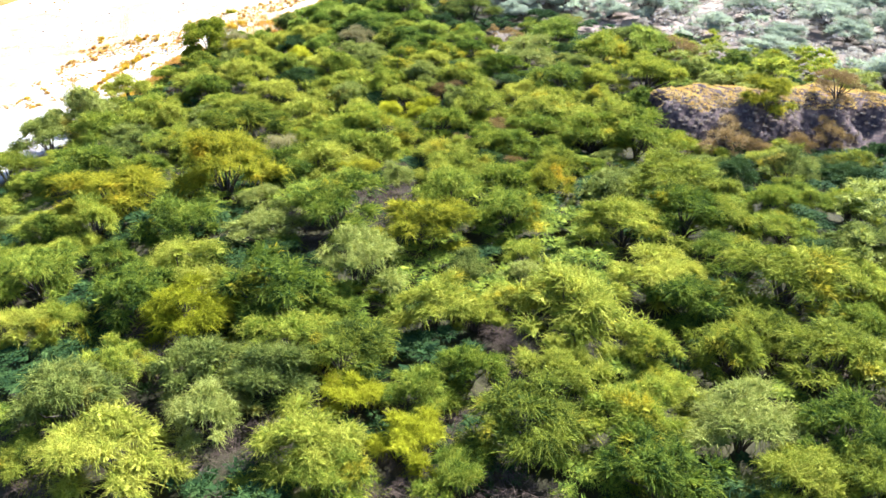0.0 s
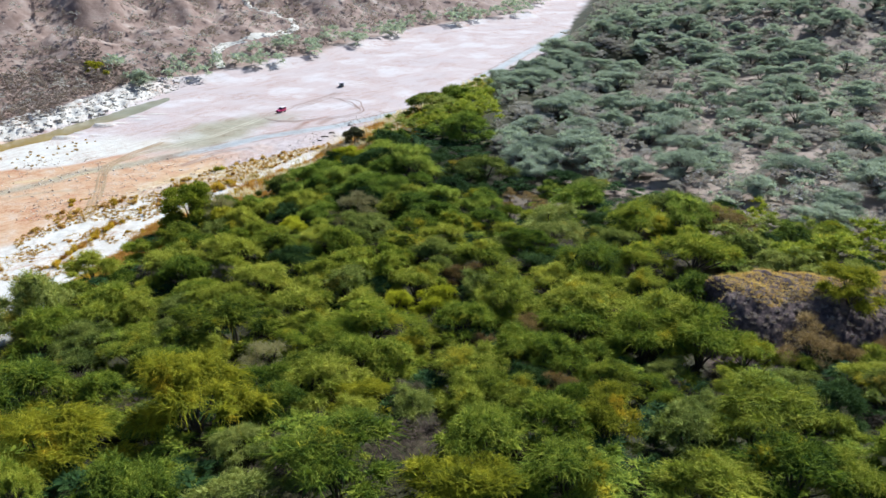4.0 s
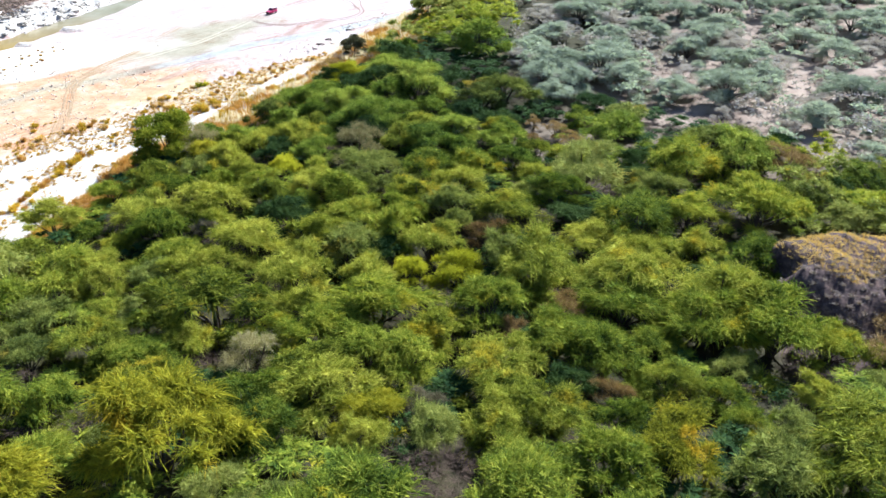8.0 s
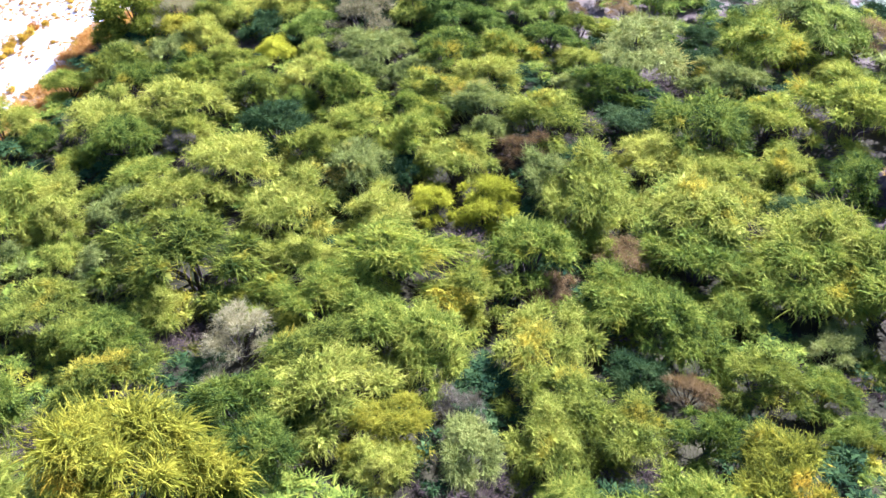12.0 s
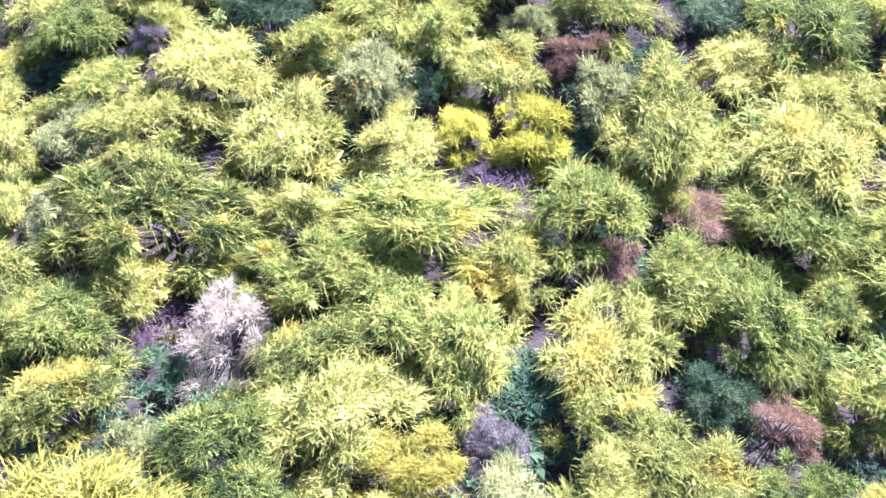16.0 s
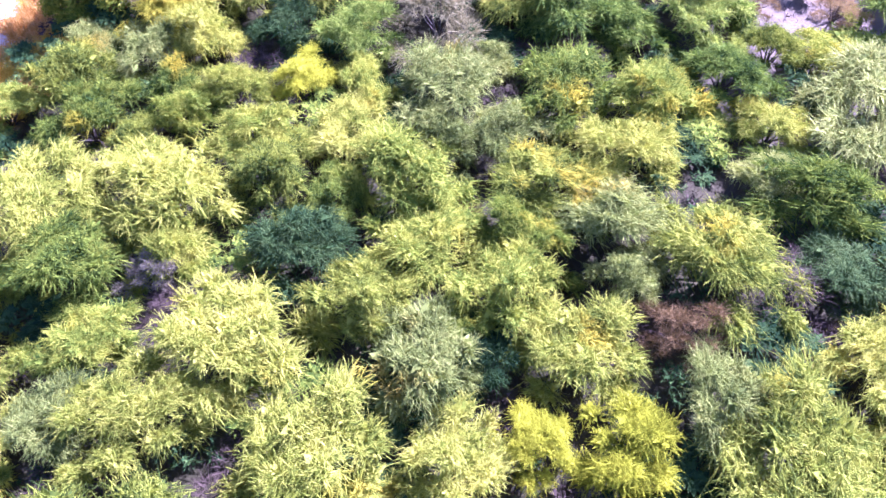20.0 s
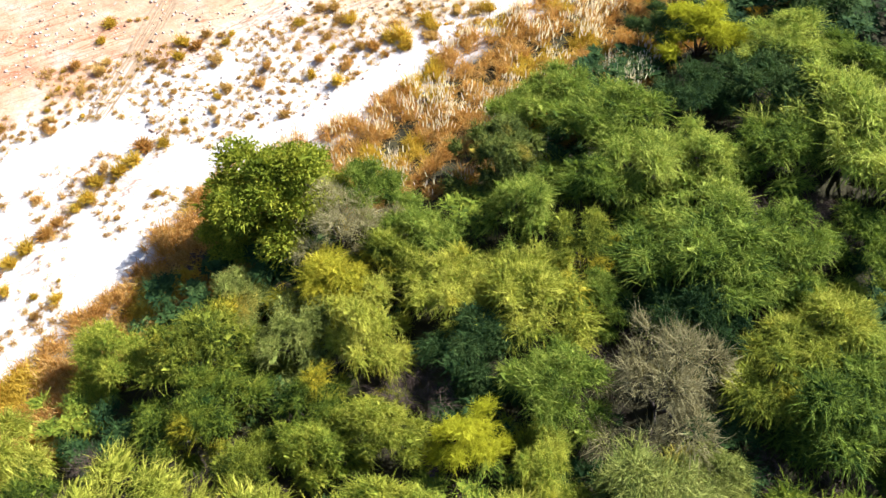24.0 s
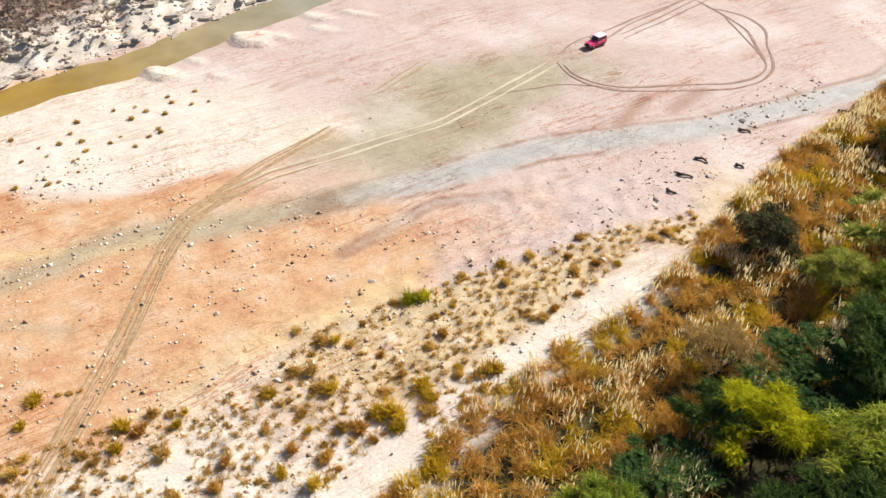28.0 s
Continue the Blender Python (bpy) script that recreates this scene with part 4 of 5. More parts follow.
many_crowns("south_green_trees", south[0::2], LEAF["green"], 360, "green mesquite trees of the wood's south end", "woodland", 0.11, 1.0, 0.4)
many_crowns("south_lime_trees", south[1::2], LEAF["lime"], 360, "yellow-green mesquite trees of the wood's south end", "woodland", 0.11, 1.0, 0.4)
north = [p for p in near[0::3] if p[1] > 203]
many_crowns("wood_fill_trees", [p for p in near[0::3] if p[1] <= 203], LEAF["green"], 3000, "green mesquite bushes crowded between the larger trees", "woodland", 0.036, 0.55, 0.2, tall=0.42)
many_crowns("wood_fill_bushes", near[1::3] + north + shade, LEAF["dark"], 2400, "mesquite bushes in a shade-dark green crowded between the larger trees", "woodland", 0.036, 0.55, 0.3, tall=0.42)
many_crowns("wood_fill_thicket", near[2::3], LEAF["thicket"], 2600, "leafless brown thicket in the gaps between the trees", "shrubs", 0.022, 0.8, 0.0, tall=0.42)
many_crowns("far_green_trees", far[0::2], LEAF["green"], 1500, "more green mesquite trees filling the wood", "woodland", 0.05, 0.8, 0.35)
many_crowns("far_olive_trees", far[1::2], LEAF["olive"], 1500, "more dusty green mesquite trees filling the wood", "woodland", 0.05, 0.8, 0.35)
shrubs = scatter(420, (-85, 60, 50, 235), in_wood, 0.42, 2.5, 4.5, 15, placed + far + near)
# low bushes whose dark leaf paints the shade between the crowns
many_crowns("understorey_shrubs", shrubs[0::3], LEAF["dark"], 520, "low bushes in a shade-dark green between the mesquite trees", "shrubs", 0.07, 0.95, tall=0.7)
many_crowns("understorey_bushes", shrubs[1::3], LEAF["dark"], 520, "low shrubs in a shade-dark green between the mesquite trees", "shrubs", 0.07, 0.95, tall=0.7)
many_crowns("understorey_dry_scrub", shrubs[2::3], LEAF["thicket"], 520, "low scrub in a shade-dark brown between the mesquite trees", "shrubs", 0.05, 0.95, 0.1, tall=0.6)
for x, y, size in [(45.5, 131, 9.5), (57, 131, 5.5), (63, 134, 6.5), (50, 129.5, 5), (67, 143, 8)]:
    tree(x, y, size, "dry", 0.9, group="dry bushes below the bluff")


def on_slope(x, y):
    return x > wood_side(y) + 3 and float(inland(x, y)) > 12 and not on_bluff(x, y)


# slope trees and bushes carry the haze in their leaf colour
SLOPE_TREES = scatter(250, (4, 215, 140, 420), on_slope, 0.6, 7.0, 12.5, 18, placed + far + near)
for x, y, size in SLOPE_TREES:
    tree(x, y, size, "dusty_green", 0.85, None, "thorn_tree", "haze-paled grey-green thorn tree on the dry slope", "thorn trees on the slope")
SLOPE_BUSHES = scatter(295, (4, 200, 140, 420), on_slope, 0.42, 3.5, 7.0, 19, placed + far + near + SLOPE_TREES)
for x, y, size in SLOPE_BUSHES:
    tree(x, y, size, "dusty_grey", 0.8, 10 + tree_rng.randrange(3), "dry_bush", "haze-paled leafless grey-brown bush on the dry slope", "dry bushes on the slope")
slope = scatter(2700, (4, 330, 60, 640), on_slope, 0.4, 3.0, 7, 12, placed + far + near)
many_crowns("slope_green_trees", slope[0::3], LEAF["dusty_green"], 260, "haze-paled grey-green thorn trees on the dry slope", "scrub", 0.15, 0.75, 0.8)
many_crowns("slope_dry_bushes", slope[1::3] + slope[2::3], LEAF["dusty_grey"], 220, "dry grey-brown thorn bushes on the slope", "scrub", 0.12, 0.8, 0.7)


def far_bank(x, y):
    return 12 < (np.interp(y, FAR_Y, FAR_X) - x) * 0.88 < 200


bank = scatter(1700, (-330, 20, 230, 620), far_bank, 0.75, 2.2, 6.0, 13)
# far bank scrub is coloured pale to include the haze over it
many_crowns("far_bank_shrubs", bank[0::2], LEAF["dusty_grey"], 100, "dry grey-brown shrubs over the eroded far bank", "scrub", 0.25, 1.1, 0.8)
many_crowns("far_bank_bushes", bank[1::2], LEAF["pale_brown"], 160, "dry brown bushes over the eroded far bank", "scrub", 0.3, 1.1, 0.8)
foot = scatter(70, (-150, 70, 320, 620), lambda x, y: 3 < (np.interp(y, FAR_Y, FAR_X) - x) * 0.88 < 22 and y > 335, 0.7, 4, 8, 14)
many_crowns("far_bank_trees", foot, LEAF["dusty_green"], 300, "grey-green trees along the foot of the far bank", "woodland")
brush = scatter(460, (-175, -85, 200, 345), lambda x, y: float(np.interp(y, [250, 272, 285, 300], [1.5, 1.0, 4.5, 8.0])) < (np.interp(y, FAR_Y, FAR_X) - x) * 0.88 < 34, 0.5, 1.8, 4.8, 16)
many_crowns("far_bank_brush", brush, LEAF["pale_brown"], 200, "dry brown brush above the pale far bank", "scrub", 0.09, 0.8, 1.0, 6, (0.9, 1.4))
tree(-127.3, 334.5, 6.5, "orange", 1.0, 3, "mesquite_tree", "lone orange-yellow tree on the far bank", "trees on the far bank")
tree(-109.7, 327, 8, "dusty_green", 1.0, 5, "mesquite_tree", "lone light green tree on the far bank", "trees on the far bank")


# ---- dry grass ----
def blades(n, roots, spread, length, width, droop, seed, lean=0.55, segs=2):
    rng = np.random.default_rng(seed)
    base = np.repeat(roots, n, axis=0) + rng.normal(0, 1, (len(roots) * n, 3)) * [spread, spread, 0]
    k = len(base)
    way = unit(rng.normal(0, lean, (k, 3)) * [1, 1, 0.1] + [0, 0, 1])
    scale = np.repeat(rng.uniform(0.65, 1.2, len(roots)), n)
    return strips(base, way, length * scale * rng.uniform(0.6, 1.2, k), width * rng.uniform(0.7, 1.3, k), droop * rng.uniform(0.3, 1.5, k), rng, segs)


def on_ground(xy):
    xy = np.asarray(xy, float)
    return np.stack([xy[:, 0], xy[:, 1], height(xy[:, 0], xy[:, 1])], 1)


def stuff(name, arrays, material, label, category):
    me = numpy_mesh(name, *arrays)
    me.materials.append(material)
    return tagged(new(name, me), label, category, kind="stuff")


grng = np.random.default_rng(21)
gy_ = grng.uniform(165, 345, 1900)
ge = grng.uniform(-0.1, 1.0, 1900)
reach = np.interp(gy_, [165, 190, 203, 262, 300, 345], [7, 9, 18, 19, 12, 7])
ge = np.where(ge < 0, ge * 4, ge * reach)
tussock = np.stack([edge_x(gy_) + ge / 0.88, gy_], 1)
cane = np.repeat(tussock, 4, axis=0) + grng.normal(0, 0.42, (7600, 2))
patch = wave(cane[:, 0], cane[:, 1], 2.6, 1.5)
rank = grng.random(len(cane))
stuff("tall_grass", blades(38, on_ground(cane[patch > -0.32]), 0.2, 2.2, 0.048, 0.65, 22, 0.45), LEAF["straw"], "tall golden-brown cane grass along the bank", "grass")
stuff("olive_grass", blades(46, on_ground(cane[patch <= -0.32]), 0.22, 1.8, 0.05, 0.6, 23, 0.55), LEAF["gold"], "olive-gold grass among the tall cane", "grass")
plumed = cane[(wave(cane[:, 0], cane[:, 1], 2.9, 2.5) + 0.5 * rank > 0.32) & (cane[:, 1] > 200)]
head = on_ground(plumed) + [0, 0, 1.35]
stuff("grass_plumes", blades(4, head, 0.4, 1.0, 0.10, 0.12, 24, 0.16), LEAF["plume"], "pale feathery plumes on the tall grass", "grass")

under = scatter(2600, (-80, 60, 70, 240), lambda x, y: float(inland(x, y)) > 4, 0.9, 1.2, 2.2, 25)
stuff("dry_undergrowth", blades(16, on_ground([p[:2] for p in under]), 0.5, 0.8, 0.05, 0.5, 26, 0.8), LEAF["thicket"], "undergrowth in a shade-dark brown between the trees", "grass")
top = scatter(1000, (34, 78, 130, 160), lambda x, y: y > 140.5 + 1.5 * wave(x, y, 3.0, 0.8) and float(height(x, y)) > 9.4, 0.7, 0.5, 0.9, 27)
stuff("bluff_grass", blades(30, on_ground([p[:2] for p in top]), 0.22, 0.6, 0.04, 0.5, 28, 0.6), LEAF["tuft"], "dry golden grass on the bare bluff", "grass")
face = scatter(800, (33, 80, 124, 143), lambda x, y: float(height(x, y)) > 5.0, 0.95, 0.9, 1.5, 29)
stuff("bluff_scrub", blades(60, on_ground([p[:2] for p in face]), 0.16, 0.8, 0.06, 0.6, 30, 0.6), LEAF["pale_brown"], "low brown scrub over the bluff's eroded face", "scrub")


def tuft_arrays(n, length, seed):
    """A dense rounded clump of blades that arch out of one root, thickest in the middle."""
    rng = np.random.default_rng(seed)
    eye = rng.normal(0, 0.16, (5, 3)) * [1, 1, 0]
    base = eye[rng.integers(0, 5, n)] + rng.normal(0, 0.09, (n, 3)) * [1, 1, 0]
    way = unit(rng.normal(0, 0.55, (n, 3)) * [1, 1, 0.15] + [0, 0, 0.8])
    return strips(base, way, length * rng.uniform(0.45, 1.2, n), 0.036 * rng.uniform(0.6, 1.2, n), 0.55 * rng.uniform(0.2, 1.3, n), rng, 2)


TUFTS = []
for s in range(6):
    me = numpy_mesh("grass_tuft", *tuft_arrays(400, 0.7, 30 + s))
    me.materials.append(LEAF["tuft"])
    TUFTS.append(me)
TUFT_WORDS = {"tuft": "dry brown grass tuft on the sand", "straw": "golden dry grass tuft on the sand", "gold": "olive-gold grass tuft on the sand", "orange": "yellow-green bush on the sand"}


def tuft(x, y, size, kind="tuft"):
    ob = new("grass_tuft", TUFTS[tree_rng.randrange(6)])
    ob.material_slots[0].link = "OBJECT"
    ob.material_slots[0].material = LEAF[kind]
    ob.matrix_world = Matrix.LocRotScale((x, y, float(height(x, y)) - 0.02), Euler((0, 0, tree_rng.uniform(0, 6.28))), (size * 0.85, size * 0.85 * tree_rng.uniform(0.75, 1.0), size * tree_rng.uniform(0.95, 1.35)))
    return tagged(ob, TUFT_WORDS[kind], "grass tuft", "tufts on the riverbed")


SIDE = [(-61.2, 236.5, 2.6, "orange"), (-59.9, 237.3, 2.0, "orange"), (-62.6, 235.6, 1.6, "tuft"), (-88.1, 212.5, 1.9, "gold"), (-87, 209.8, 1.6, "gold"), (-78.7, 212.9, 2.2, "gold"), (-77.1, 214.9, 1.6, "tuft"), (-67, 228.2, 1.8, "tuft"), (-65.8, 228.9, 1.6, "gold"), (-67.7, 223.7, 1.9, "tuft"), (-66.4, 224.2, 1.7, "tuft"), (-63.4, 223.1, 2.2, "gold"), (-64.8, 222.6, 1.7, "tuft"), (-56.8, 222.1, 2.8, "gold"), (-58.2, 221.6, 2.3, "gold"), (-55.8, 221.0, 2.0, "gold"), (-59.1, 219.9, 2.0, "straw"), (-60.6, 219.2, 1.7, "tuft"), (-55.6, 226, 2.4, "gold"), (-54.6, 225.0, 2.0, "gold"), (-51.6, 218.2, 2.3, "gold"), (-60.2, 213.3, 2.0, "gold"), (-63.3, 213.3, 1.8, "gold"), (-51.5, 247.6, 1.7, "tuft"), (-50.3, 230.6, 2.4, "gold"), (-51.4, 229.6, 2.2, "tuft"), (-57, 231, 1.6, "tuft"), (-70, 228.5, 1.4, "tuft"), (-86.4, 213.9, 0.7, "tuft"), (-85.6, 214.4, 0.8, "tuft"), (-84.9, 214.9, 0.7, "tuft")]
for x, y, size, kind in SIDE:
    tuft(x, y, size, kind)


def tuft_place(x, y):
    """Between the flat's edge and the strip of clean white sand under the bank."""
    e = float(inland(x, y))
    if y > 262 or e > -1.0:
        return False
    if y < 200:
        return e > -22 and float(wave(x, y, 3.0, 1.0)) > 0.0
    return x > float(rim_x(y)) + 1.2 * float(wave(x, y, 3.0)) and not (e > -5.0 and (y < 221 or 229 < y < 255)) and float(wave(x, y, 3.0, 1.0)) > -0.75


for x, y, size in scatter(200, (-110, -30, 165, 266), tuft_place, 0.75, 0.0, 1.0, 33, [q[:3] for q in SIDE]):
    tuft(x, y, 0.6 + 1.3 * size ** 2.2, tree_rng.choice(["tuft", "tuft", "gold", "straw"]))
for i in range(14):   # a row of tufts beside the bank's white strip
    y = 176 + 1.8 * i + tree_rng.uniform(-0.5, 0.5)
    tuft(float(edge_x(y)) - 9.6 + tree_rng.uniform(-0.5, 0.5), y, tree_rng.uniform(1.5, 2.6), tree_rng.choice(["straw", "gold"]))
FLAT = [(-105.3, 265.8), (-108, 263.1), (-106.5, 262), (-102, 264), (-103.7, 262.6), (-110.5, 259.2), (-112.7, 257.3), (-108.4, 258.8), (-105.6, 259), (-109.1, 256.3), (-115.3, 253.2), (-104.3, 255.4), (-104.3, 253.5), (-103.5, 254.9), (-107.8, 252.2), (-113.9, 247.9), (-114.3, 250.5), (-115.8, 246.3), (-109.7, 247.9), (-104.6, 250.9), (-113.5, 245.1), (-109.9, 245.5), (-107.7, 243.7), (-112.4, 238.2), (-109.3, 240.2), (-108.5, 241.1), (-120.3, 246.5), (-115.6, 243), (-108.1, 250.5), (-111.7, 249.4)]
for x, y in FLAT:
    tuft(x, y, tree_rng.uniform(0.5, 1.15), "tuft")
middling = scatter(900, (-110, -28, 165, 270), lambda x, y: tuft_place(x, y) and float(wave(x, y, 4.0, 2.0)) > -0.3, 0.8, 0.8, 1.3, 37)
stuff("dry_tufts", blades(60, on_ground([p[:2] for p in middling]), 0.17, 0.75, 0.04, 0.55, 38, 0.5), LEAF["tuft"], "low dry tufts crowded over the tan sand", "grass")
small = scatter(1500, (-110, -28, 165, 270), tuft_place, 0.9, 0.4, 0.9, 35)
stuff("small_tufts", blades(24, on_ground([p[:2] for p in small]), 0.13, 0.45, 0.035, 0.5, 36, 0.6), LEAF["tuft"], "sparse small dry tufts over the sand", "grass")

# ---- stones ----
rock_k = Mat("pale_stone", 0.9, 0.25)
rock_k.colour(rock_k.mix(rock_k.span(rock_k.node("ObjectInfo").outputs["Random"], 0, 1, 0.0, 0.5), rock_k.ramp(rock_k.noise(1.5, 6.0), (0.3, (0.34, 0.30, 0.25)), (0.7, (0.58, 0.54, 0.48))), (0.30, 0.22, 0.17))).bump(rock_k.noise(5.0, 6.0), 0.6, 0.1)


lime_k = Mat("white_limestone", 0.9, 0.2)
lime_k.colour(lime_k.mix(lime_k.span(lime_k.noise(0.7, 6.0, 0.7), 0.52, 0.68), lime_k.ramp(lime_k.noise(2.0, 6.0), (0.3, (0.37, 0.315, 0.25)), (0.7, (0.53, 0.475, 0.405))), (0.26, 0.195, 0.145))).bump(lime_k.noise(3.0, 7.0, 0.7), 0.8, 0.3)


pebble_k = Mat("pale_pebbles", 0.9, 0.2)
pebble_k.colour(pebble_k.ramp(pebble_k.node("NewGeometry").outputs["Random Per Island"], (0.1, (0.30, 0.19, 0.12)), (0.45, (0.50, 0.38, 0.28)), (0.9, (0.72, 0.64, 0.55)))).bump(pebble_k.noise(9.0, 4.0), 0.5, 0.05)


def rock_mesh(seed, flat=0.6, cuts=3):
    rng = random.Random(seed)
    bm = bmesh.new()
    bmesh.ops.create_icosphere(bm, subdivisions=cuts, radius=0.5)
    for _ in range(13):   # chop facets
        n = Vector((rng.gauss(0, 1), rng.gauss(0, 1), rng.gauss(0, 1))).normalized()
        d = rng.uniform(0.2, 0.4)
        for v in bm.verts:
            o = v.co.dot(n) - d
            if o > 0:
                v.co -= n * o
    for v in bm.verts:
        v.co.z = v.co.z * flat + 0.12
    me = bpy.data.meshes.new("boulder")
    bm.to_mesh(me)
    bm.free()
    me.materials.append(rock_k.m)
    return me


PALE = [rock_mesh(70 + s, 0.55, 2) for s in range(4)]
for me in PALE:
    me.materials[0] = lime_k.m
ROCKS = [rock_mesh(50 + s, 0.4 + 0.1 * (s % 4)) for s in range(8)]


def boulder(x, y, size, label, group, name="boulder"):
    ob = new(name, ROCKS[tree_rng.randrange(8)])
    ob.matrix_world = Matrix.LocRotScale((x, y, float(height(x, y)) - 0.05 * size), Euler((tree_rng.uniform(-0.2, 0.2), tree_rng.uniform(-0.2, 0.2), tree_rng.uniform(0, 6.28))), (size, size * tree_rng.uniform(0.55, 0.9), size * tree_rng.uniform(0.6, 1.0)))
    return tagged(ob, label, "rock", group)


for x, y, size in [(-26.9, 279.3, 2.0), (-25.9, 280.2, 1.5), (-32.6, 284.6, 1.3), (-66.2, 238.0, 1.1), (-40.5, 262.8, 1.1), (-35.2, 270.0, 1.1), (-29.5, 287, 0.9), (-78.6, 228, 1.0), (-74.2, 220.5, 0.9)]:
    boulder(x, y, size, "grey-brown angular boulder on the sand", "boulders on the riverbed")
for x, y, size in scatter(110, (-108, -30, 205, 285), lambda x, y: -48 < float(inland(x, y)) < -8, 2.0, 0.35, 0.8, 51):
    boulder(x, y, size * 0.8, "small pale stone on the orange sand", "stones on the riverbed", "stone").data = PALE[tree_rng.randrange(4)]


def snag(x, y, long, turn):
    """A weathered driftwood log with broken stubs of limbs."""
    rng = np.random.default_rng(int(abs(x) * 10))
    t = np.linspace(-0.5, 0.5, 7)
    core = np.stack([t * long, 0.12 * long * np.sin(t * 5 + x), 0.16 + 0.10 * np.cos(t * 4)], 1)
    root = new("driftwood_log")
    part("log", numpy_mesh("log", *limb_arrays(core, 0.19, 0.1, 7)), BARK, root)
    for i in (2, 4):
        way = unit(np.array([rng.normal(0, 0.5), rng.choice([-1, 1]), rng.uniform(0.2, 0.9)]))
        part("branch", numpy_mesh("branch", *limb_arrays([core[i], core[i] + way * 0.12 * long, core[i] + way * 0.2 * long + [0.06, 0, 0.02]], 0.08, 0.03)), BARK, root)
    root.matrix_world = pose(x, y, float(height(x, y)), 0, 0, turn)
    tagged(root, "dark weathered driftwood log half sunk in the sand", "driftwood", "driftwood on the riverbed")


for x, y, long, turn in [(-32.1, 282.2, 1.5, -15), (-36.5, 273.2, 1.8, -25), (-38, 269, 2.0, -20), (-39, 265.1, 1.5, -30), (-19.9, 291.9, 1.3, 0), (-31.9, 273.4, 1.1, -40)]:
    snag(x, y, long, turn)


def slab_mesh(seed):
    """A broken flat block with a ragged outline."""
    rng = random.Random(seed)
    bm = bmesh.new()
    n = rng.randrange(5, 9)
    ring = [(0.5 * rng.uniform(0.6, 1.1) * math.cos(6.283 * i / n), 0.5 * rng.uniform(0.6, 1.1) * math.sin(6.283 * i / n)) for i in range(n)]
    low = [bm.verts.new((a, b, -0.15)) for a, b in ring]
    high = [bm.verts.new((a * rng.uniform(0.8, 0.98), b * rng.uniform(0.8, 0.98), rng.uniform(0.12, 0.3))) for a, b in ring]
    bm.faces.new(high)
    for i in range(n):
        bm.faces.new((low[i], low[(i + 1) % n], high[(i + 1) % n], high[i]))
    bmesh.ops.bevel(bm, geom=bm.edges[:], offset=0.02, segments=1, affect="EDGES")
    bmesh.ops.triangulate(bm, faces=bm.faces)
    me = bpy.data.meshes.new("flat_boulder")
    bm.to_mesh(me)
    bm.free()
    me.materials.append(lime_k.m)
    return me


SLABS = [slab_mesh(90 + s) for s in range(9)]
for x, y, size in scatter(250, (-165, -88, 215, 345), lambda x, y: -2.2 < (np.interp(y, FAR_Y, FAR_X) - x) * 0.88 + 1.2 * float(wave(x, y, 4.0, 1.0)) < 8.5, 0.15, 0.8, 4.2, 52):
    ob = new("flat_boulder", SLABS[tree_rng.randrange(9)])
    ob.matrix_world = Matrix.LocRotScale((x, y, float(height(x, y)) + 0.05), Euler((tree_rng.gauss(0, 0.1), tree_rng.gauss(0, 0.1), tree_rng.gauss(1.15, 0.4))), (size, size * tree_rng.uniform(0.3, 0.6), tree_rng.uniform(0.6, 1.5)))
    tagged(ob, "broken flat white limestone boulder on the far bank", "rock", "limestone boulders of the far bank")

pv, pf = [], []
prng = np.random.default_rng(53)
spots = np.array(scatter(4600, (-112, -22, 200, 300), lambda x, y: float(inland(x, y)) < -3 and (np.interp(y, FAR_Y, FAR_X) - x) < -14 and (y < 249 or float(inland(x, y)) > -13) and float(wave(x, y, 4.5, 1.0)) + 0.9 * float(wave(x, y, 1.4, 2.0)) > 0.0, 0.8, 0.08, 0.42, 54))
spots[:, 2] = 0.08 + 0.42 * ((spots[:, 2] - 0.08) / 0.34) ** 3.2   # mostly small ones
oct_v = np.array([(1, 0, 0), (0, 1, 0), (-1, 0, 0), (0, -1, 0), (0, 0, 0.9), (0, 0, -0.3)]) * 0.5
oct_f = np.array([(0, 1, 4), (1, 2, 4), (2, 3, 4), (3, 0, 4), (1, 0, 5), (2, 1, 5), (3, 2, 5), (0, 3, 5)])
rubble = np.array(scatter(1100, (-165, -88, 215, 345), lambda x, y: -3.0 < (np.interp(y, FAR_Y, FAR_X) - x) * 0.88 < 6.5, 0.5, 0.15, 0.8, 55))
rz = height(rubble[:, 0], rubble[:, 1])
rv = (oct_v[None] * prng.uniform(0.4, 1.6, (len(rubble), 6, 3)) * [1.2, 1.2, 0.8] * rubble[:, 2][:, None, None] + np.stack([rubble[:, 0], rubble[:, 1], rz], 1)[:, None]).reshape(-1, 3)
stuff("limestone_rubble", (rv, (np.arange(len(rubble))[:, None, None] * 6 + oct_f[None]).reshape(-1, 3)), lime_k.m, "broken white limestone rubble below the far bank", "stones")
pz = height(spots[:, 0], spots[:, 1])
pv = (oct_v[None] * prng.uniform(0.35, 1.7, (len(spots), 6, 3)) * prng.uniform(0.6, 1.5, (len(spots), 1, 3)) * spots[:, 2][:, None, None] + np.stack([spots[:, 0], spots[:, 1], pz], 1)[:, None]).reshape(-1, 3)
pf = (np.arange(len(spots))[:, None, None] * 6 + oct_f[None]).reshape(-1, 3)
stuff("pebbles", (pv, pf), pebble_k.m, "pale pebbles strewn over the riverbed", "stones")


# ---- vehicles ----
def paint(name, c, rough=0.35):
    k = Mat(name, rough, 0.5)
    k.colour(k.mix(k.span(k.noise(3.0, 5.0), 0.45, 0.7), c, tuple(v * 0.7 + 0.06 for v in c)))
    return k.m


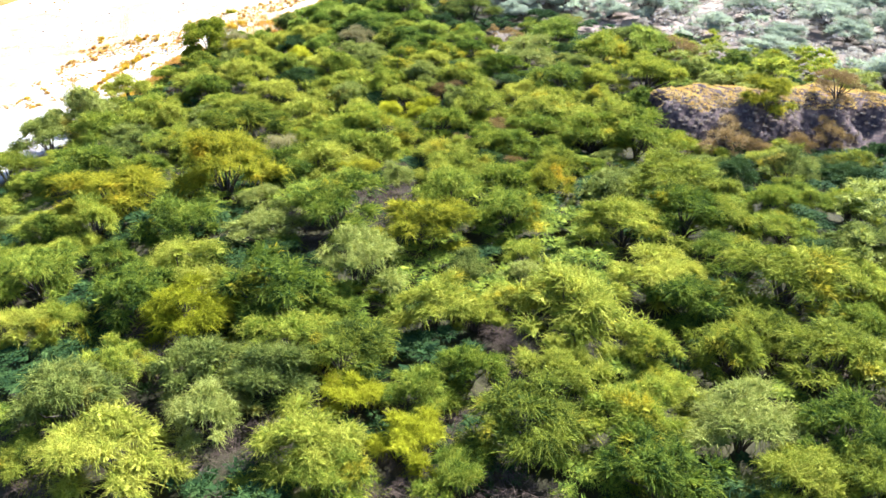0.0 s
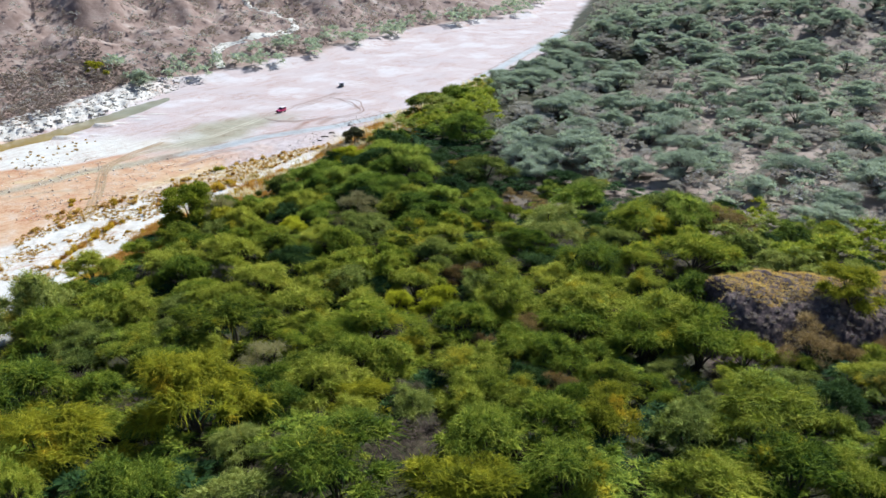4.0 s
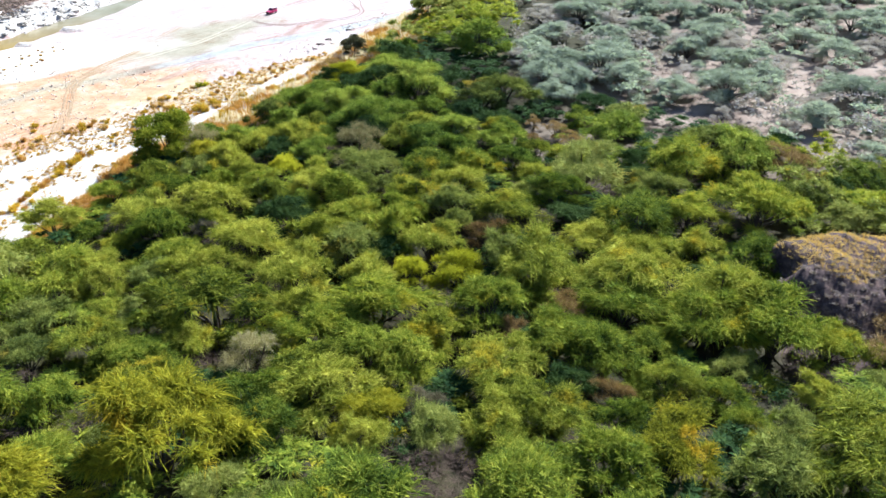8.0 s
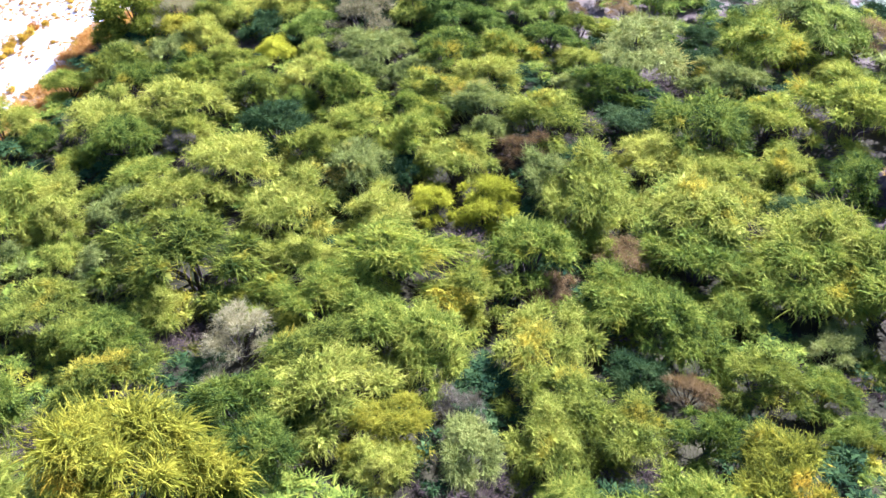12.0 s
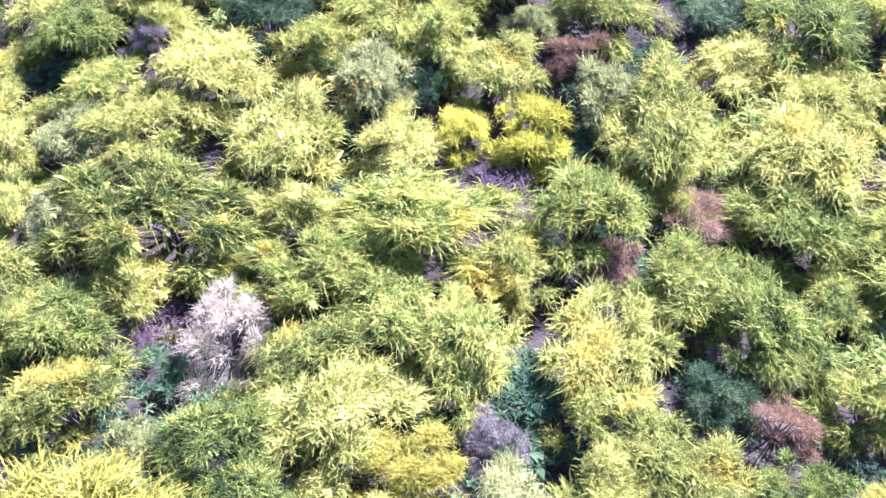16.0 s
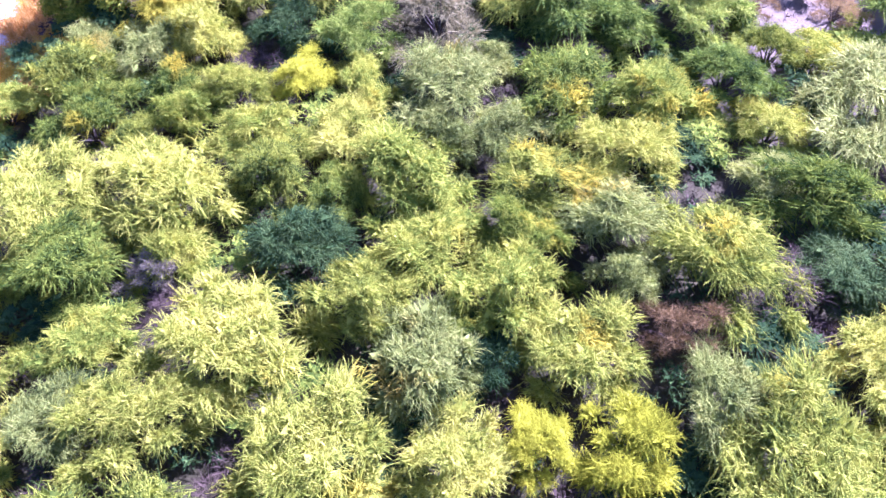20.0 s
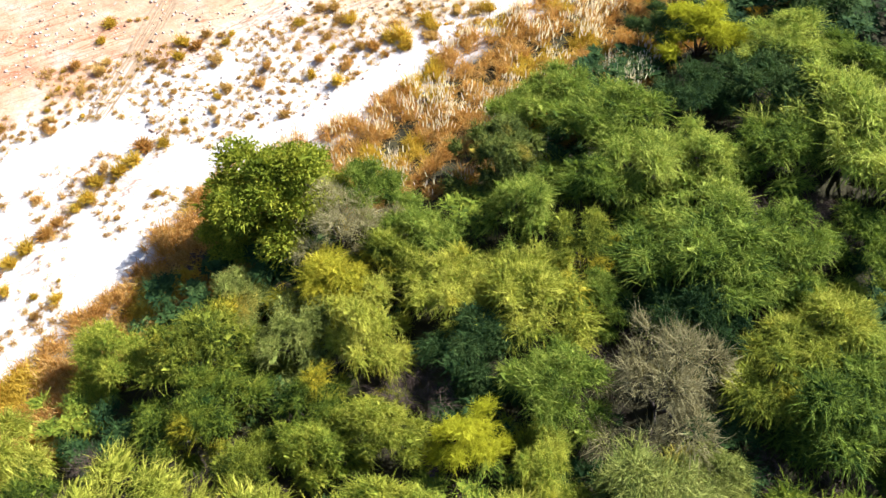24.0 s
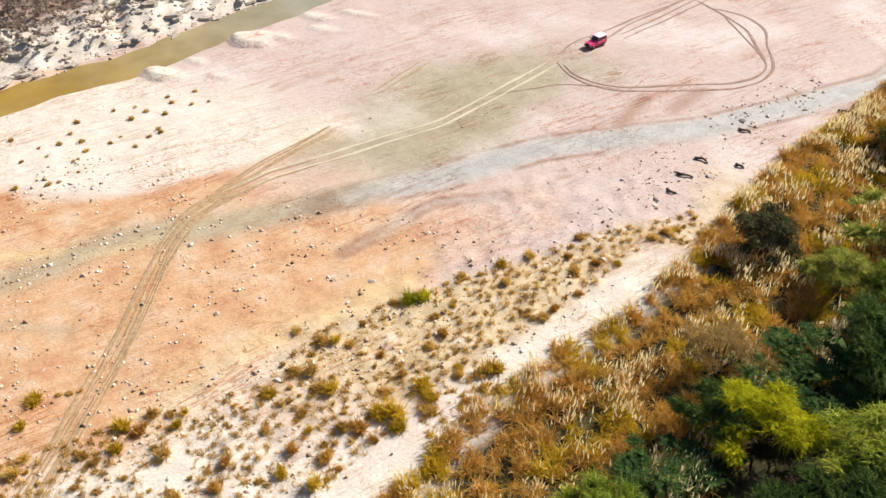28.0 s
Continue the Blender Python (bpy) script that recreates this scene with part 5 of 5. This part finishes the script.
RED, CREAM, BLACK, STEEL, GREY = paint("red_paint", (0.60, 0.014, 0.13)), paint("pale_roof_paint", (0.72, 0.60, 0.60), 0.5), paint("tyre_rubber", (0.025, 0.025, 0.026), 0.8), paint("wheel_steel", (0.45, 0.45, 0.45), 0.4), paint("grey_paint", (0.25, 0.26, 0.27))
glass_k = Mat("car_glass", 0.05, 0.6)
glass_k.colour((0.02, 0.025, 0.03))
lamp_k = Mat("lamp_glass", 0.1, 0.6)
lamp_k.colour((0.75, 0.75, 0.7))


def solid(sections, bevel=0.04):
    """A body from cross sections: each x, half width at the foot and the top, z of the foot and the top."""
    bm = bmesh.new()
    loops = []
    for x, w0, w1, z0, z1 in sections:
        loops.append([bm.verts.new(c) for c in ((x, -w0, z0), (x, w0, z0), (x, w1, z1), (x, -w1, z1))])
    bm.faces.new(loops[0][::-1])
    bm.faces.new(loops[-1])
    for a, b in zip(loops, loops[1:]):
        for i in range(4):
            bm.faces.new((a[i], a[(i + 1) % 4], b[(i + 1) % 4], b[i]))
    bmesh.ops.recalc_face_normals(bm, faces=bm.faces)
    bmesh.ops.bevel(bm, geom=bm.edges[:], offset=bevel, segments=2, affect="EDGES", profile=0.5)
    return bm


def disc(r, w, inner=0.0):
    bm = bmesh.new()
    bmesh.ops.create_cone(bm, cap_ends=True, segments=20, radius1=r, radius2=r, depth=w, matrix=Matrix.Rotation(math.pi / 2, 4, "X"))
    bmesh.ops.bevel(bm, geom=[e for e in bm.edges if len(e.link_faces) == 2 and e.calc_face_angle(0) > 1.0], offset=w * 0.18, segments=2, affect="EDGES")
    return bm


def piece(name, bm, material, parent, at=(0, 0, 0), label=""):
    me = bpy.data.meshes.new(name)
    bm.to_mesh(me)
    bm.free()
    ob = part(name, me, material, parent, label)
    ob.location = at
    return ob


def jeep(x, y, turn, body, roof, label, name="jeep"):
    """A small boxy off-road car, 3.5 m long, nose towards +x."""
    car = new(name)
    piece("body", solid([(-1.72, 0.70, 0.72, 0.42, 0.98), (0.35, 0.72, 0.74, 0.38, 1.0), (0.36, 0.72, 0.70, 0.38, 0.98), (1.68, 0.68, 0.62, 0.45, 0.90)]), body, car)
    piece("cabin", solid([(-1.70, 0.70, 0.62, 0.95, 1.60), (0.05, 0.70, 0.60, 0.95, 1.60), (0.42, 0.70, 0.66, 0.95, 1.02)]), body, car)
    piece("roof", solid([(-1.74, 0.66, 0.60, 1.58, 1.68), (0.08, 0.65, 0.58, 1.58, 1.67)], 0.03), roof, car, label="pale sun-bleached roof")
    piece("windscreen", solid([(0.10, 0.52, 0.52, 1.50, 1.53), (0.44, 0.58, 0.58, 1.06, 1.09)], 0.01), glass_k.m, car)
    for s in (-1, 1):
        piece("side_window", solid([(-1.5, 0.02, 0.02, 1.1, 1.5), (-0.75, 0.02, 0.02, 1.1, 1.5)], 0.008), glass_k.m, car, (0, s * 0.672, 0))
        piece("door_window", solid([(-0.65, 0.02, 0.02, 1.1, 1.5), (0.0, 0.02, 0.02, 1.1, 1.46)], 0.008), glass_k.m, car, (0, s * 0.672, 0))
        door = piece("door", solid([(-0.68, 0.02, 0.02, 0.5, 1.0), (0.2, 0.02, 0.02, 0.5, 1.0)], 0.012), body, car, (0, s * 0.735, 0))
        piece("mirror", solid([(0.28, 0.10, 0.10, 1.05, 1.28), (0.34, 0.10, 0.10, 1.05, 1.28)], 0.02), BLACK, car, (0, s * 0.84, 0))
        piece("headlight", disc(0.11, 0.08), lamp_k.m, car, (1.66, s * 0.46, 0.72)).rotation_euler = (0, 0, math.pi / 2)
        for wx_ in (-1.05, 1.05):
            wheel = piece("wheel", disc(0.34, 0.22), BLACK, car, (wx_, s * 0.66, 0.34))
            piece("rim", disc(0.19, 0.24), STEEL, wheel)
            piece("wheel_arch", solid([(-0.45, 0.14, 0.13, 0.66, 0.74), (0.45, 0.14, 0.13, 0.66, 0.74)], 0.03), body, car, (wx_, s * 0.70, 0))
    piece("bumper", solid([(1.70, 0.70, 0.70, 0.42, 0.56), (1.80, 0.68, 0.68, 0.42, 0.56)], 0.02), BLACK, car)
    piece("rear_bumper", solid([(-1.82, 0.68, 0.68, 0.42, 0.56), (-1.72, 0.70, 0.70, 0.42, 0.56)], 0.02), BLACK, car)
    piece("grille", solid([(1.66, 0.36, 0.36, 0.62, 0.84), (1.71, 0.34, 0.34, 0.62, 0.84)], 0.01), BLACK, car)
    piece("spare_wheel", disc(0.33, 0.2), BLACK, car, (-1.86, 0, 1.0)).rotation_euler = (0, 0, math.pi / 2)
    car.matrix_world = pose(x, y, float(height(x, y)), 0, 0, turn)
    return tagged(car, label, "car", "cars on the riverbed")


jeep(-55.8, 299.2, 238, RED, CREAM, "small red off-road jeep with pale roof parked on the sand")
jeep(-40.9, 339.6, 98, GREY, CREAM, "small grey off-road car parked far out on the sand", "off_road_car")
